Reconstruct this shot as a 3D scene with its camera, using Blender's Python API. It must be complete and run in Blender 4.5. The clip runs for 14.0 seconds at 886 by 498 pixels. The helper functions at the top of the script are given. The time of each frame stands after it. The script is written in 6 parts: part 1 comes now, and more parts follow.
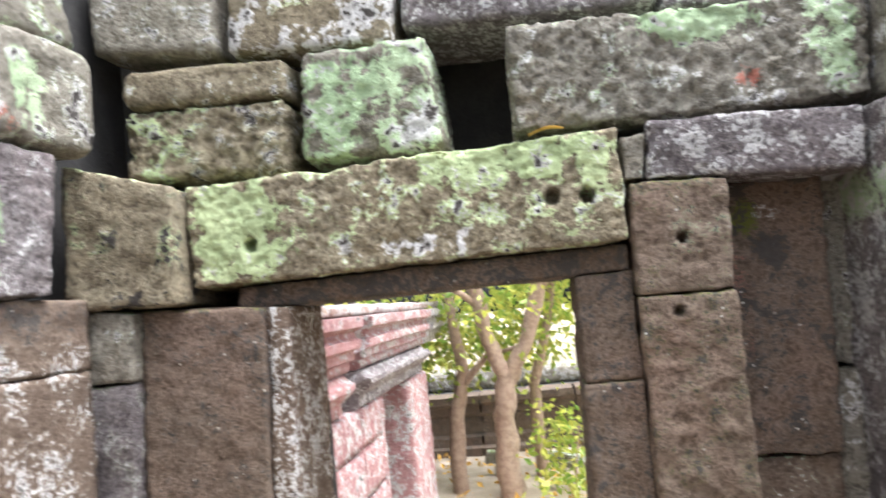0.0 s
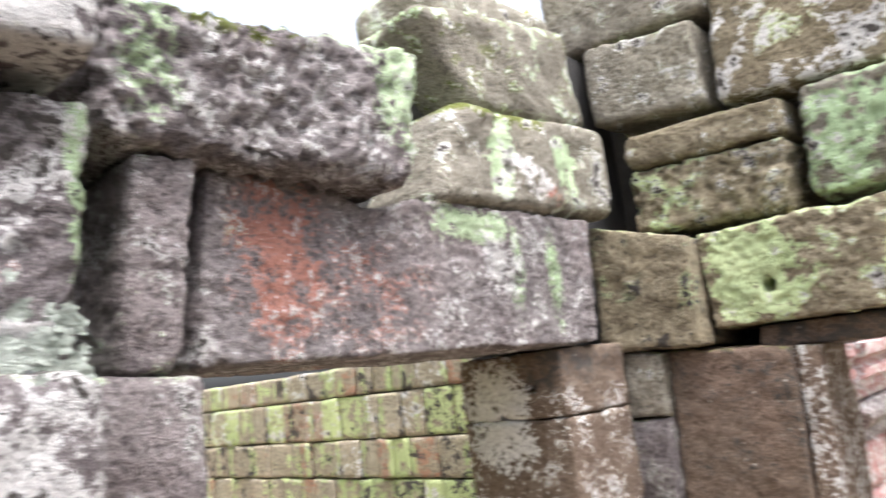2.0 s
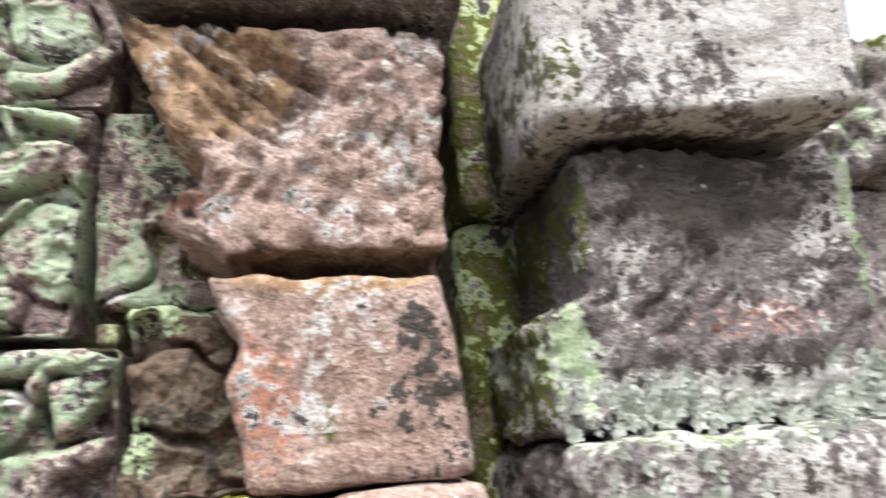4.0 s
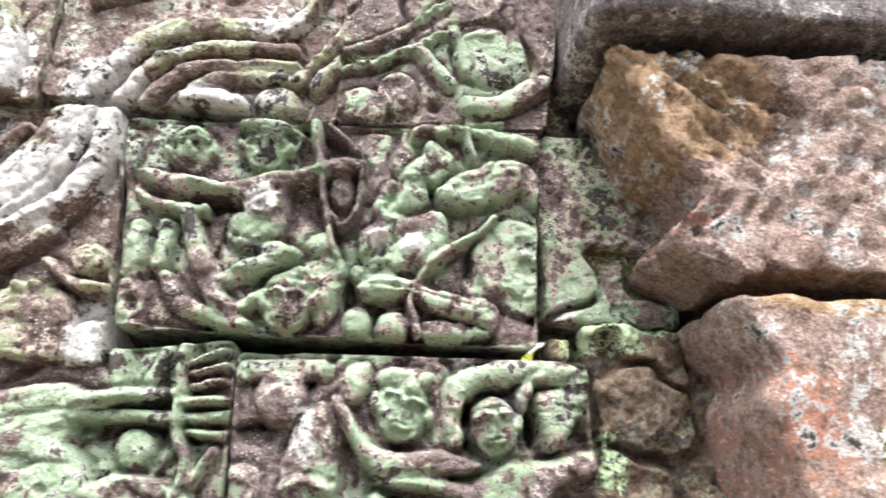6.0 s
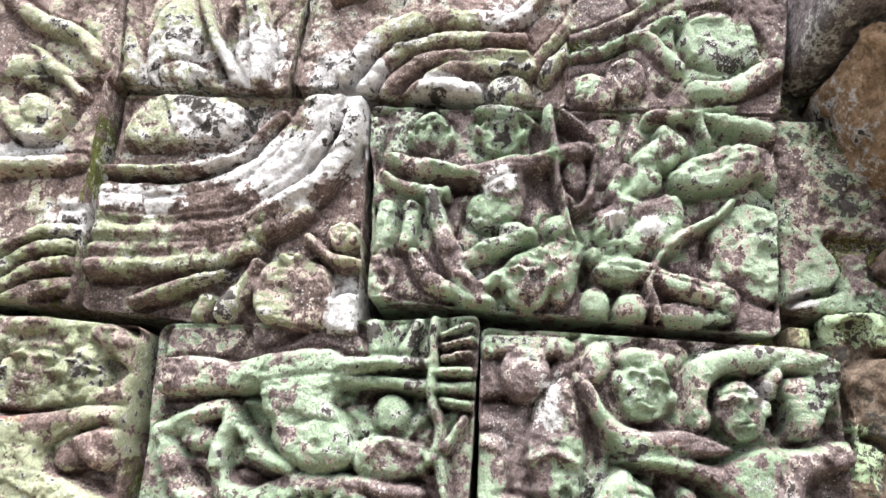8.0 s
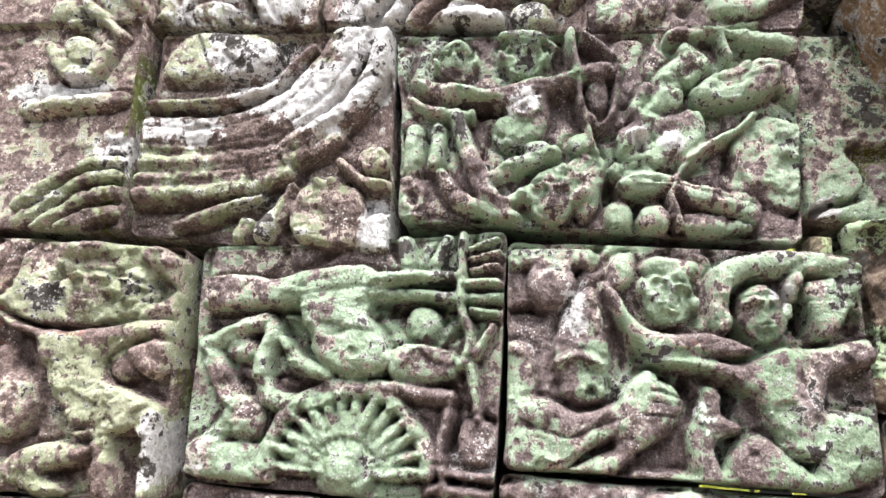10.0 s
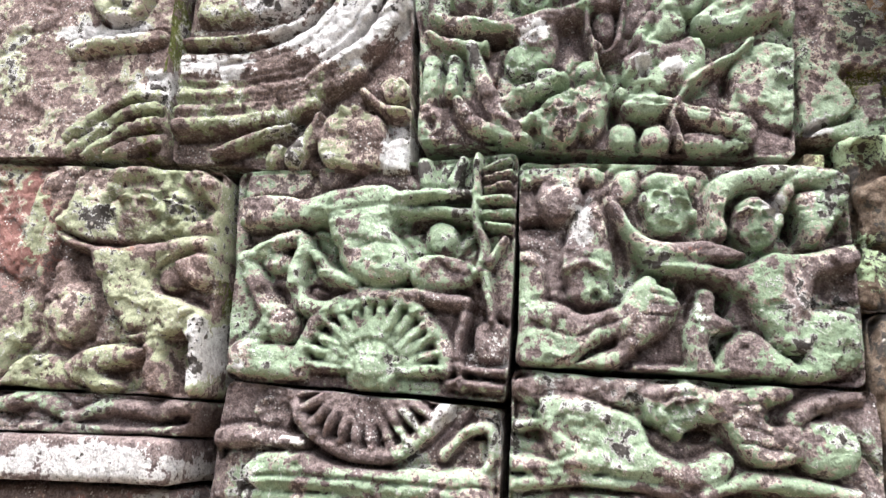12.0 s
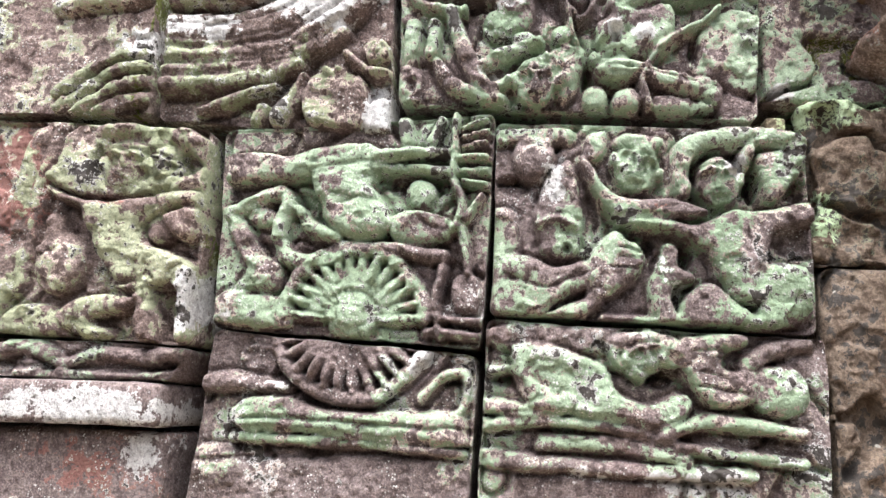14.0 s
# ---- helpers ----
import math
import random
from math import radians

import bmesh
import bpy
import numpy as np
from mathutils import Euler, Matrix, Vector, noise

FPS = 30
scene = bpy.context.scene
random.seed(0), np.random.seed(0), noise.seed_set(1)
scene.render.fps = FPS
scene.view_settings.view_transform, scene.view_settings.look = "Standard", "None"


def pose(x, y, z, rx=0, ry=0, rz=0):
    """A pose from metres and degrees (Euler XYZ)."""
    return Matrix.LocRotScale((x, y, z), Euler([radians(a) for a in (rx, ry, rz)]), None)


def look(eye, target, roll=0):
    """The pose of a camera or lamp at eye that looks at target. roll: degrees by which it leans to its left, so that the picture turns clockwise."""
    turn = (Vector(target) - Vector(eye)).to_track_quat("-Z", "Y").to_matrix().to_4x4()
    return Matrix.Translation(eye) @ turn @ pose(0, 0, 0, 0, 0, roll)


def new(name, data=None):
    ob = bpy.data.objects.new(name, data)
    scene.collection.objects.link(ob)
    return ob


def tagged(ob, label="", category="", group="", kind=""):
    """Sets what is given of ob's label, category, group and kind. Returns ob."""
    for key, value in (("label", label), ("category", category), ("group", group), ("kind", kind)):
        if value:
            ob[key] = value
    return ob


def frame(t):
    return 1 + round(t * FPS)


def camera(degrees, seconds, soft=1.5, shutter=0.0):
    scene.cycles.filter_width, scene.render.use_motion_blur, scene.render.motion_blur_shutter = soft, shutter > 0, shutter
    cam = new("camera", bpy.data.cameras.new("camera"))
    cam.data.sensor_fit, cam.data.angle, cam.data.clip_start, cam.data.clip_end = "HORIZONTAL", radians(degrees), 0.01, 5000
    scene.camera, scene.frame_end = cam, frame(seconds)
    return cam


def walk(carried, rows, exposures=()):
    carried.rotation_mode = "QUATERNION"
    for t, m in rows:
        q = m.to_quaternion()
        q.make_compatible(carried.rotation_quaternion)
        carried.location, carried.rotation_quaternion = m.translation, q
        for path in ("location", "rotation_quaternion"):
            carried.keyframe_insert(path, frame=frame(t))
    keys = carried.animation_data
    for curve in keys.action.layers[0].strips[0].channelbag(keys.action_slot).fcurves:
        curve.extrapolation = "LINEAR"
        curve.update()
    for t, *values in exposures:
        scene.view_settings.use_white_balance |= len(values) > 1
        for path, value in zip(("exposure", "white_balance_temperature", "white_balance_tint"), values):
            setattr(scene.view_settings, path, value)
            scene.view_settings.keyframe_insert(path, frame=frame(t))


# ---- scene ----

# ---------------------------------------------------------------- camera
cam = camera(64.3, 14.0, soft=1.5, shutter=0.4)
walk(cam, [
    (0.0, pose(0.000, 0.000, 1.600, 94.74, 5.98, 7.89)),
    (0.5, pose(-0.045, -0.064, 1.625, 97.26, 6.28, 15.47)),
    (1.0, pose(-0.058, -0.120, 1.645, 98.63, 6.57, 21.82)),
    (1.5, pose(-0.115, -0.193, 1.663, 99.37, 6.99, 30.98)),
    (2.0, pose(-0.168, -0.271, 1.675, 100.66, 6.69, 42.27)),
    (2.5, pose(-0.223, -0.361, 1.684, 101.81, 5.77, 54.04)),
    (3.0, pose(-0.264, -0.454, 1.697, 102.65, 4.89, 64.31)),
    (3.5, pose(-0.270, -0.538, 1.722, 104.71, 3.75, 73.22)),
    (4.0, pose(-0.271, -0.618, 1.733, 105.86, 3.55, 81.41)),
    (4.2, pose(-0.272, -0.655, 1.733, 106.85, 2.74, 84.19)),
    (6.3, pose(-0.328, -1.204, 1.706, 110.09, -0.60, 86.86)),
    (6.5, pose(-0.327, -1.234, 1.696, 110.60, -0.96, 87.70)),
    (7.0, pose(-0.317, -1.275, 1.690, 110.56, -2.71, 90.37)),
    (7.5, pose(-0.309, -1.301, 1.691, 110.23, -3.57, 92.93)),
    (8.0, pose(-0.310, -1.313, 1.677, 109.21, -4.14, 94.31)),
    (8.5, pose(-0.311, -1.313, 1.663, 107.74, -4.09, 94.58)),
    (11.0, pose(-0.278, -1.293, 1.534, 106.27, -3.92, 99.01)),
    (11.5, pose(-0.262, -1.296, 1.513, 105.30, -4.36, 99.36)),
    (12.0, pose(-0.244, -1.282, 1.493, 104.64, -3.72, 98.90)),
    (12.5, pose(-0.220, -1.276, 1.475, 102.83, -4.78, 99.21)),
    (13.0, pose(-0.204, -1.269, 1.450, 102.78, -4.86, 98.78)),
    (13.5, pose(-0.210, -1.267, 1.446, 102.73, -3.99, 97.69)),
    (14.0, pose(-0.208, -1.266, 1.451, 102.84, -3.83, 97.51)),
], exposures=[(0.0, 1.52, 5800, 9), (1.0, 1.48, 5850, 9), (2.0, 1.4, 6050, 11), (3.0, 1.25, 6150, 12), (4.2, 1.35, 6200, 8), (6.3, 1.5, 6100, 8), (9.0, 1.44, 6050, 9), (14.0, 1.36, 6050, 10)])

# ---------------------------------------------------------------- light
world = bpy.data.worlds.new("sky")
scene.world = world
world.use_nodes = True
wn = world.node_tree.nodes
sky = wn.new("ShaderNodeTexSky")
sky.sky_type, sky.sun_disc = "NISHITA", False
sky.sun_elevation, sky.sun_rotation = radians(68), radians(99)
sky.air_density, sky.dust_density = 1.0, 8.0
haze = wn.new("ShaderNodeHueSaturation")
haze.inputs["Saturation"].default_value = 0.3
wn["Background"].inputs[1].default_value = 0.2
world.node_tree.links.new(sky.outputs[0], haze.inputs["Color"])
world.node_tree.links.new(haze.outputs[0], wn["Background"].inputs[0])
sun = new("sun", bpy.data.lights.new("sun", "SUN"))
sun.data.energy, sun.data.angle, sun.data.color = 1.6, radians(30), (1.0, 0.97, 0.93)
sun.matrix_world = look((3.6, -0.6, 9), (0, 0, 0))

# ---------------------------------------------------------------- noise in arrays
def hash3(i, j, k, s):
    h = (i * 374761393 + j * 668265263 + k * 2147483647 + s * 1274126177) & 0xFFFFFFFF
    h = ((h ^ (h >> 13)) * 1274126177) & 0xFFFFFFFF
    h = ((h ^ (h >> 16)) * 2246822519) & 0xFFFFFFFF
    return ((h ^ (h >> 15)) & 0xFFFF) / 65535.0


def vnoise(p, scale, seed=0):
    """Smooth value noise, 0 to 1, at the points p (n, 3)."""
    q = p * scale + 1000.0
    f = np.floor(q)
    i = f.astype(np.int64)
    t = q - f
    t = t * t * (3 - 2 * t)
    out = 0
    for a in (0, 1):
        for b in (0, 1):
            for c in (0, 1):
                w = (t[:, 0] if a else 1 - t[:, 0]) * (t[:, 1] if b else 1 - t[:, 1]) * (t[:, 2] if c else 1 - t[:, 2])
                out = out + w * hash3(i[:, 0] + a, i[:, 1] + b, i[:, 2] + c, seed)
    return out


def fbm(p, scale, seed=0, octaves=3):
    out, amp, tot = 0, 1.0, 0
    for o in range(octaves):
        out = out + amp * vnoise(p, scale * 2 ** o, seed + o)
        tot += amp
        amp *= 0.5
    return out / tot


def sstep(x, a, b):
    t = np.clip((x - a) / (b - a), 0, 1)
    return t * t * (3 - 2 * t)

# ---------------------------------------------------------------- materials
def shader(name):
    m = bpy.data.materials.new(name)
    m.use_nodes = True
    nt = m.node_tree
    return m, nt, nt.nodes["Principled BSDF"]


class Nodes:
    """Short ways to add nodes to a tree."""
    def __init__(self, nt):
        self.nt = nt
        tc = nt.nodes.new("ShaderNodeTexCoord")
        self.co = tc.outputs["Object"]

    def put(self, socket, value):
        if isinstance(value, bpy.types.NodeSocket):
            self.nt.links.new(value, socket)
        elif value is not None:
            socket.default_value = value

    def noise(self, scale, detail=4, rough=0.55, co=None, out=0):
        n = self.nt.nodes.new("ShaderNodeTexNoise")
        n.inputs["Scale"].default_value, n.inputs["Detail"].default_value, n.inputs["Roughness"].default_value = scale, detail, rough
        self.put(n.inputs["Vector"], co or self.co)
        return n.outputs[out]

    def cells(self, scale, feature="F1", co=None):
        n = self.nt.nodes.new("ShaderNodeTexVoronoi")
        n.feature = feature
        n.inputs["Scale"].default_value = scale
        self.put(n.inputs["Vector"], co or self.co)
        return n.outputs["Distance"]

    def math(self, op, a, b=None, c=None):
        n = self.nt.nodes.new("ShaderNodeMath")
        n.operation = op
        for k, v in enumerate((a, b, c)):
            if v is not None:
                self.put(n.inputs[k], v)
        return n.outputs[0]

    def ramp(self, x, a, b, lo=0.0, hi=1.0):
        n = self.nt.nodes.new("ShaderNodeMapRange")
        n.interpolation_type = "SMOOTHSTEP"
        for k, v in enumerate((x, a, b, lo, hi)):
            self.put(n.inputs[k], v)
        return n.outputs[0]

    def mix(self, f, a, b, blend="MIX"):
        n = self.nt.nodes.new("ShaderNodeMix")
        n.data_type, n.blend_type = "RGBA", blend
        for k, v in ((0, f), (6, a), (7, b)):
            if isinstance(v, tuple) and len(v) == 3:
                v = (*v, 1)
            self.put(n.inputs[k], v)
        return n.outputs[2]

    def attr(self, name):
        n = self.nt.nodes.new("ShaderNodeAttribute")
        n.attribute_name = name
        return n.outputs["Fac"]

    def chance(self):
        return self.nt.nodes.new("ShaderNodeObjectInfo").outputs["Random"]

    def bump(self, height, strength, distance, normal=None):
        n = self.nt.nodes.new("ShaderNodeBump")
        n.inputs["Strength"].default_value, n.inputs["Distance"].default_value = strength, distance
        self.put(n.inputs["Height"], height)
        self.put(n.inputs["Normal"], normal)
        return n.outputs[0]


def sandstone(name, dark, light, tint, green=(0.42, 0.535, 0.31), relief=1.0, fine=1.0, flakes=1.0, speck=1.0, red=((0.27, 0.085, 0.06), (0.50, 0.21, 0.15)), rims=0.0, gritty=1.0, isles=2.2):
    """Weathered sandstone. Lichen grows where the mesh's growth attributes (green, pale, rust, moss) say so, broken up
    by grain; pale also carries painted light on some stones.
    """
    m, nt, bsdf = shader(name)
    n = Nodes(nt)
    big, mid, small, dust = n.noise(2.5, 3), n.noise(11, 6, 0.6), n.noise(60 * fine, 7, 0.65), n.noise(260 * fine, 3, 0.7)
    base = n.mix(n.ramp(mid, 0.33, 0.68), dark, light)
    base = n.mix(n.ramp(big, 0.42, 0.66, 0, 0.75), base, tint)
    base = n.mix(n.ramp(n.chance(), 0, 1, 0, 0.35), base, (dark[0] * 0.7, dark[1] * 0.7, dark[2] * 0.75))
    base = n.mix(n.ramp(dust, 0.45, 0.68, 0, 0.6), base, (light[0] * 1.25, light[1] * 1.22, light[2] * 1.2))
    base = n.mix(n.ramp(small, 0.52, 0.38, 0, 0.8), base, (dark[0] * 0.55, dark[1] * 0.52, dark[2] * 0.52))
    edge = n.math("ADD", n.math("MULTIPLY", n.math("SUBTRACT", small, 0.5), 2.0 * speck), n.math("MULTIPLY", n.math("SUBTRACT", mid, 0.5), isles))
    edge = n.math("ADD", edge, n.math("MULTIPLY", n.math("SUBTRACT", dust, 0.5), 0.6 * speck))
    edge = n.math("ADD", edge, n.math("MULTIPLY", n.math("SUBTRACT", n.noise(31 * fine, 5, 0.7), 0.5), flakes))

    def grown(attribute):
        return n.ramp(n.math("ADD", n.attr(attribute), edge), 0.47, 0.53)
    col = n.mix(grown("moss"), base, n.mix(mid, (0.055, 0.075, 0.012), (0.17, 0.17, 0.035)))
    col = n.mix(grown("rust"), col, n.mix(small, red[0], red[1]))
    broken = n.math("ADD", n.math("SUBTRACT", n.math("MULTIPLY", n.attr("fresh"), 2.0), 0.9), n.math("MULTIPLY", edge, 0.5))
    col = n.mix(n.ramp(broken, 0.0, 0.12), col, n.mix(n.ramp(small, 0.35, 0.65), (0.30, 0.185, 0.10), (0.56, 0.38, 0.25)))
    spread_to = n.math("ADD", n.attr("green"), edge)
    g = n.ramp(spread_to, 0.47, 0.53)
    if rims:
        # a pale crust along the broken edge of the lichen
        crust = n.math("MULTIPLY", n.ramp(spread_to, 0.34, 0.42), n.ramp(n.noise(7.0, 4), 0.42, 0.56, 0, rims))
        col = n.mix(crust, col, n.mix(small, (0.46, 0.33, 0.27), (0.66, 0.56, 0.49)))
    deep = tuple(c * 0.62 for c in green)
    pale_green = (green[0] * 1.45, green[1] * 1.28, green[2] * 1.5)
    col = n.mix(g, col, n.mix(n.ramp(big, 0.3, 0.7), n.mix(n.ramp(mid, 0.3, 0.7), deep, green), n.mix(small, green, pale_green)))
    col = n.mix(grown("pale"), col, n.mix(n.ramp(small, 0.3, 0.7), (0.42, 0.39, 0.37), (0.72, 0.69, 0.66)))
    # Dark film; under overhangs and in recesses, shade put into the colour.
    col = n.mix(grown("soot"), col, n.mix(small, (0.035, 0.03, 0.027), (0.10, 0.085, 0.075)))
    spots = n.ramp(n.cells(34 * fine), 0.16, 0.10)
    col = n.mix(n.math("MULTIPLY", spots, n.ramp(mid, 0.52, 0.62)), col, (0.55, 0.52, 0.46))
    if rims:
        flecks = n.math("MULTIPLY", n.ramp(n.cells(190), 0.30, 0.20), n.ramp(n.noise(14, 4, 0.65), 0.50, 0.62))
        col = n.mix(flecks, col, (0.62, 0.60, 0.56))
        pock = n.math("MULTIPLY", n.ramp(n.cells(130), 0.24, 0.14), n.ramp(n.noise(19, 4, 0.65), 0.52, 0.64))
        col = n.mix(pock, col, (0.09, 0.065, 0.055))
    grain = n.ramp(n.math("ADD", n.math("MULTIPLY", dust, 0.55), n.math("MULTIPLY", n.noise(620 * fine, 2, 0.6), 0.45)), 0.36, 0.64, 1.0 - 0.48 * gritty, 1.0 + 0.34 * gritty)
    col = n.mix(1.0, col, n.mix(grain, (0, 0, 0), (1, 1, 1)), "MULTIPLY")
    nt.links.new(col, bsdf.inputs["Base Color"])
    bsdf.inputs["Roughness"].default_value = 0.92
    bsdf.inputs["Specular IOR Level"].default_value = 0.25
    pits = n.ramp(n.cells(48 * fine), 0.0, 0.30)
    b = n.bump(mid, 0.55 * relief, 0.03)
    b = n.bump(n.noise(34, 5, 0.6), 0.5 * relief, 0.02, b)
    b = n.bump(small, 0.9 * relief, 0.02, b)
    b = n.bump(pits, 0.6 * relief, 0.014, b)
    b = n.bump(dust, 0.8 * relief, 0.006, b)
    nt.links.new(b, bsdf.inputs["Normal"])
    return m


GREY = sandstone("grey_sandstone", (0.18, 0.158, 0.122), (0.37, 0.34, 0.28), (0.29, 0.26, 0.20), isles=3.2, speck=0.6, flakes=0.8, gritty=0.8, relief=0.6)
OLIVE = sandstone("olive_sandstone", (0.16, 0.128, 0.082), (0.36, 0.31, 0.215), (0.29, 0.235, 0.15), green=(0.45, 0.54, 0.27), isles=3.2, speck=0.6, flakes=0.8, gritty=0.8, relief=0.6)
PURPLE = sandstone("mauve_sandstone", (0.165, 0.138, 0.136), (0.40, 0.36, 0.35), (0.29, 0.235, 0.228), red=((0.30, 0.115, 0.085), (0.52, 0.26, 0.20)))
PINK = sandstone("pink_sandstone", (0.38, 0.255, 0.20), (0.60, 0.48, 0.43), (0.54, 0.36, 0.29), red=((0.40, 0.17, 0.11), (0.62, 0.33, 0.24)))
REDDISH = sandstone("red_sandstone", (0.36, 0.165, 0.155), (0.58, 0.41, 0.40), (0.50, 0.24, 0.225), isles=3.0, speck=0.6)
BROWN = sandstone("brown_sandstone", (0.125, 0.088, 0.062), (0.24, 0.185, 0.14), (0.205, 0.135, 0.10), relief=0.4, gritty=0.6, speck=1.3, isles=1.8)
CARVED = sandstone("carved_sandstone", (0.155, 0.115, 0.106), (0.315, 0.25, 0.235), (0.235, 0.168, 0.156), green=(0.30, 0.385, 0.245), relief=0.6, fine=1.25, flakes=1.6, speck=0.9, rims=0.9, gritty=0.85, isles=3.4, red=((0.17, 0.075, 0.062), (0.34, 0.18, 0.15)))
CARVED_BUFF = sandstone("lichened_sandstone", (0.165, 0.118, 0.100), (0.34, 0.26, 0.235), (0.255, 0.172, 0.15), green=(0.33, 0.355, 0.215), relief=0.6, fine=1.25, flakes=1.6, speck=0.9, rims=0.9, gritty=0.85, isles=3.4, red=((0.17, 0.075, 0.062), (0.34, 0.18, 0.15)))
TUFF = sandstone("buff_sandstone", (0.25, 0.215, 0.155), (0.50, 0.44, 0.33), (0.40, 0.32, 0.24), green=(0.43, 0.51, 0.23), relief=0.4, speck=0.5, isles=3.0, red=((0.28, 0.14, 0.09), (0.44, 0.27, 0.19)))


def plain(name, a, b, scale=8.0, rough=0.9, bump=0.3):
    m, nt, bsdf = shader(name)
    n = Nodes(nt)
    x = n.noise(scale, 6, 0.6)
    y = n.noise(scale * 9, 4, 0.6)
    col = n.mix(n.ramp(x, 0.3, 0.7), a, b)
    col = n.mix(n.ramp(y, 0.35, 0.7, 0, 0.4), col, tuple(c * 0.6 for c in a))
    nt.links.new(col, bsdf.inputs["Base Color"])
    bsdf.inputs["Roughness"].default_value = rough
    nt.links.new(n.bump(y, bump, 0.01), bsdf.inputs["Normal"])
    return m


EARTH = plain("trodden_earth", (0.30, 0.24, 0.17), (0.44, 0.36, 0.27), 3)
# Near-black stands for deep shade in the gaps, put into the colour.
GAP_SHADE = plain("gap_shade", (0.022, 0.02, 0.019), (0.045, 0.04, 0.036), 9)
BARK = plain("pale_bark", (0.26, 0.175, 0.12), (0.42, 0.31, 0.22), 14, bump=0.6)
DEADLEAF = plain("dry_leaf", (0.55, 0.30, 0.05), (0.70, 0.42, 0.10), 30)


def leaf_material(name, a, b):
    m, nt, bsdf = shader(name)
    n = Nodes(nt)
    geo = nt.nodes.new("ShaderNodeNewGeometry")
    col = n.mix(geo.outputs["Random Per Island"], a, b)
    nt.links.new(col, bsdf.inputs["Base Color"])
    bsdf.inputs["Roughness"].default_value = 0.5
    tr = nt.nodes.new("ShaderNodeBsdfTranslucent")
    nt.links.new(col, tr.inputs[0])
    mixer = nt.nodes.new("ShaderNodeMixShader")
    mixer.inputs[0].default_value = 0.5
    nt.links.new(bsdf.outputs[0], mixer.inputs[1])
    nt.links.new(tr.outputs[0], mixer.inputs[2])
    nt.links.new(mixer.outputs[0], nt.nodes["Material Output"].inputs[0])
    return m


FRILL = plain("leafy_lichen", (0.15, 0.165, 0.135), (0.44, 0.46, 0.40), 34)
LEAF = leaf_material("green_leaf", (0.17, 0.29, 0.04), (0.56, 0.54, 0.10))

# ---------------------------------------------------------------- mesh helpers
def mesh_object(name, verts, faces, material, parent=None, label="", growth=None, smooth=True):
    me = bpy.data.meshes.new(name)
    me.from_pydata(verts if isinstance(verts, list) else verts.tolist(), [], faces if isinstance(faces, list) else faces.tolist())
    me.materials.append(material)
    if smooth:
        me.shade_smooth()
    for key, values in (growth or {}).items():
        a = me.attributes.new(key, "FLOAT", "POINT")
        a.data.foreach_set("value", np.asarray(values, dtype=np.float32))
    ob = new(name, me)
    ob.parent = parent
    if label:
        tagged(ob, label)
    return ob


def setting(name, label, category):
    ob = new(name)
    ob.empty_display_size = 0.1
    return tagged(ob, label, category, kind="structure")


_boxes = {}


def box_grid(nu, nv, nd):
    """Lattice points and faces of a box surface, nu x nv x nd cells."""
    key = (nu, nv, nd)
    if key in _boxes:
        return _boxes[key]
    quads = []

    def side(fix, val, a, na, b, nb, flip):
        i, j = np.meshgrid(np.arange(na), np.arange(nb), indexing="ij")
        c = []
        for di, dj in ((0, 0), (1, 0), (1, 1), (0, 1)):
            p = np.zeros((na, nb, 3), dtype=np.int64)
            p[..., fix], p[..., a], p[..., b] = val, i + di, j + dj
            c.append(p.reshape(-1, 3))
        if flip:
            c = c[::-1]
        quads.append(np.stack(c, 1))
    side(0, 0, 1, nv, 2, nd, True)
    side(0, nu, 1, nv, 2, nd, False)
    side(1, 0, 0, nu, 2, nd, False)
    side(1, nv, 0, nu, 2, nd, True)
    side(2, 0, 0, nu, 1, nv, True)
    side(2, nd, 0, nu, 1, nv, False)
    q = np.concatenate(quads).reshape(-1, 3)
    code = q[:, 0] * 100000000 + q[:, 1] * 10000 + q[:, 2]
    uniq, first, inv = np.unique(code, return_index=True, return_inverse=True)
    _boxes[key] = (q[first] / np.array([nu, nv, nd]) * 2 - 1, inv.reshape(-1, 4))
    return _boxes[key]


LEAN = radians(-1.365)


def on_wall(wall, u, v, d):
    """World place of u metres along a wall, v up and d out of it into the room."""
    axis, front = wall
    if axis == "n":
        return np.stack([u, front - d, v], 1)
    if axis == "s":
        return np.stack([u, front + d, v], 1)
    if axis == "w":
        return np.stack([front + d, u, v], 1)
    if axis == "e":
        return np.stack([front - d, u, v], 1)
    return np.stack([(front + u * math.sin(LEAN)) / math.cos(LEAN) + d, u, v], 1)


def spread(p2, patches):
    """Growth from soft oval patches (u, v, radius u, radius v, amount) on a face."""
    g = np.zeros(len(p2))
    for u, v, ru, rv, amount in patches:
        r = np.sqrt(((p2[:, 0] - u) / ru) ** 2 + ((p2[:, 1] - v) / rv) ** 2)
        g = np.maximum(g, amount * (1 - sstep(r, 0.25, 1.35)))
    return g


def bend(path, k=4):
    """Rows of numbers eased into a smooth curve through them."""
    p = np.array(path, dtype=float)
    if len(p) < 3:
        return p
    q = np.vstack([2 * p[0] - p[1], p, 2 * p[-1] - p[-2]])
    out = []
    for i in range(len(p) - 1):
        a, b, c, d = q[i:i + 4]
        for j in range(k):
            t = j / k
            out.append(0.5 * (2 * b + (c - a) * t + (2 * a - 5 * b + 4 * c - d) * t * t + (3 * b - a - 3 * c + d) * t ** 3))
    return np.array(out + [p[-1]])


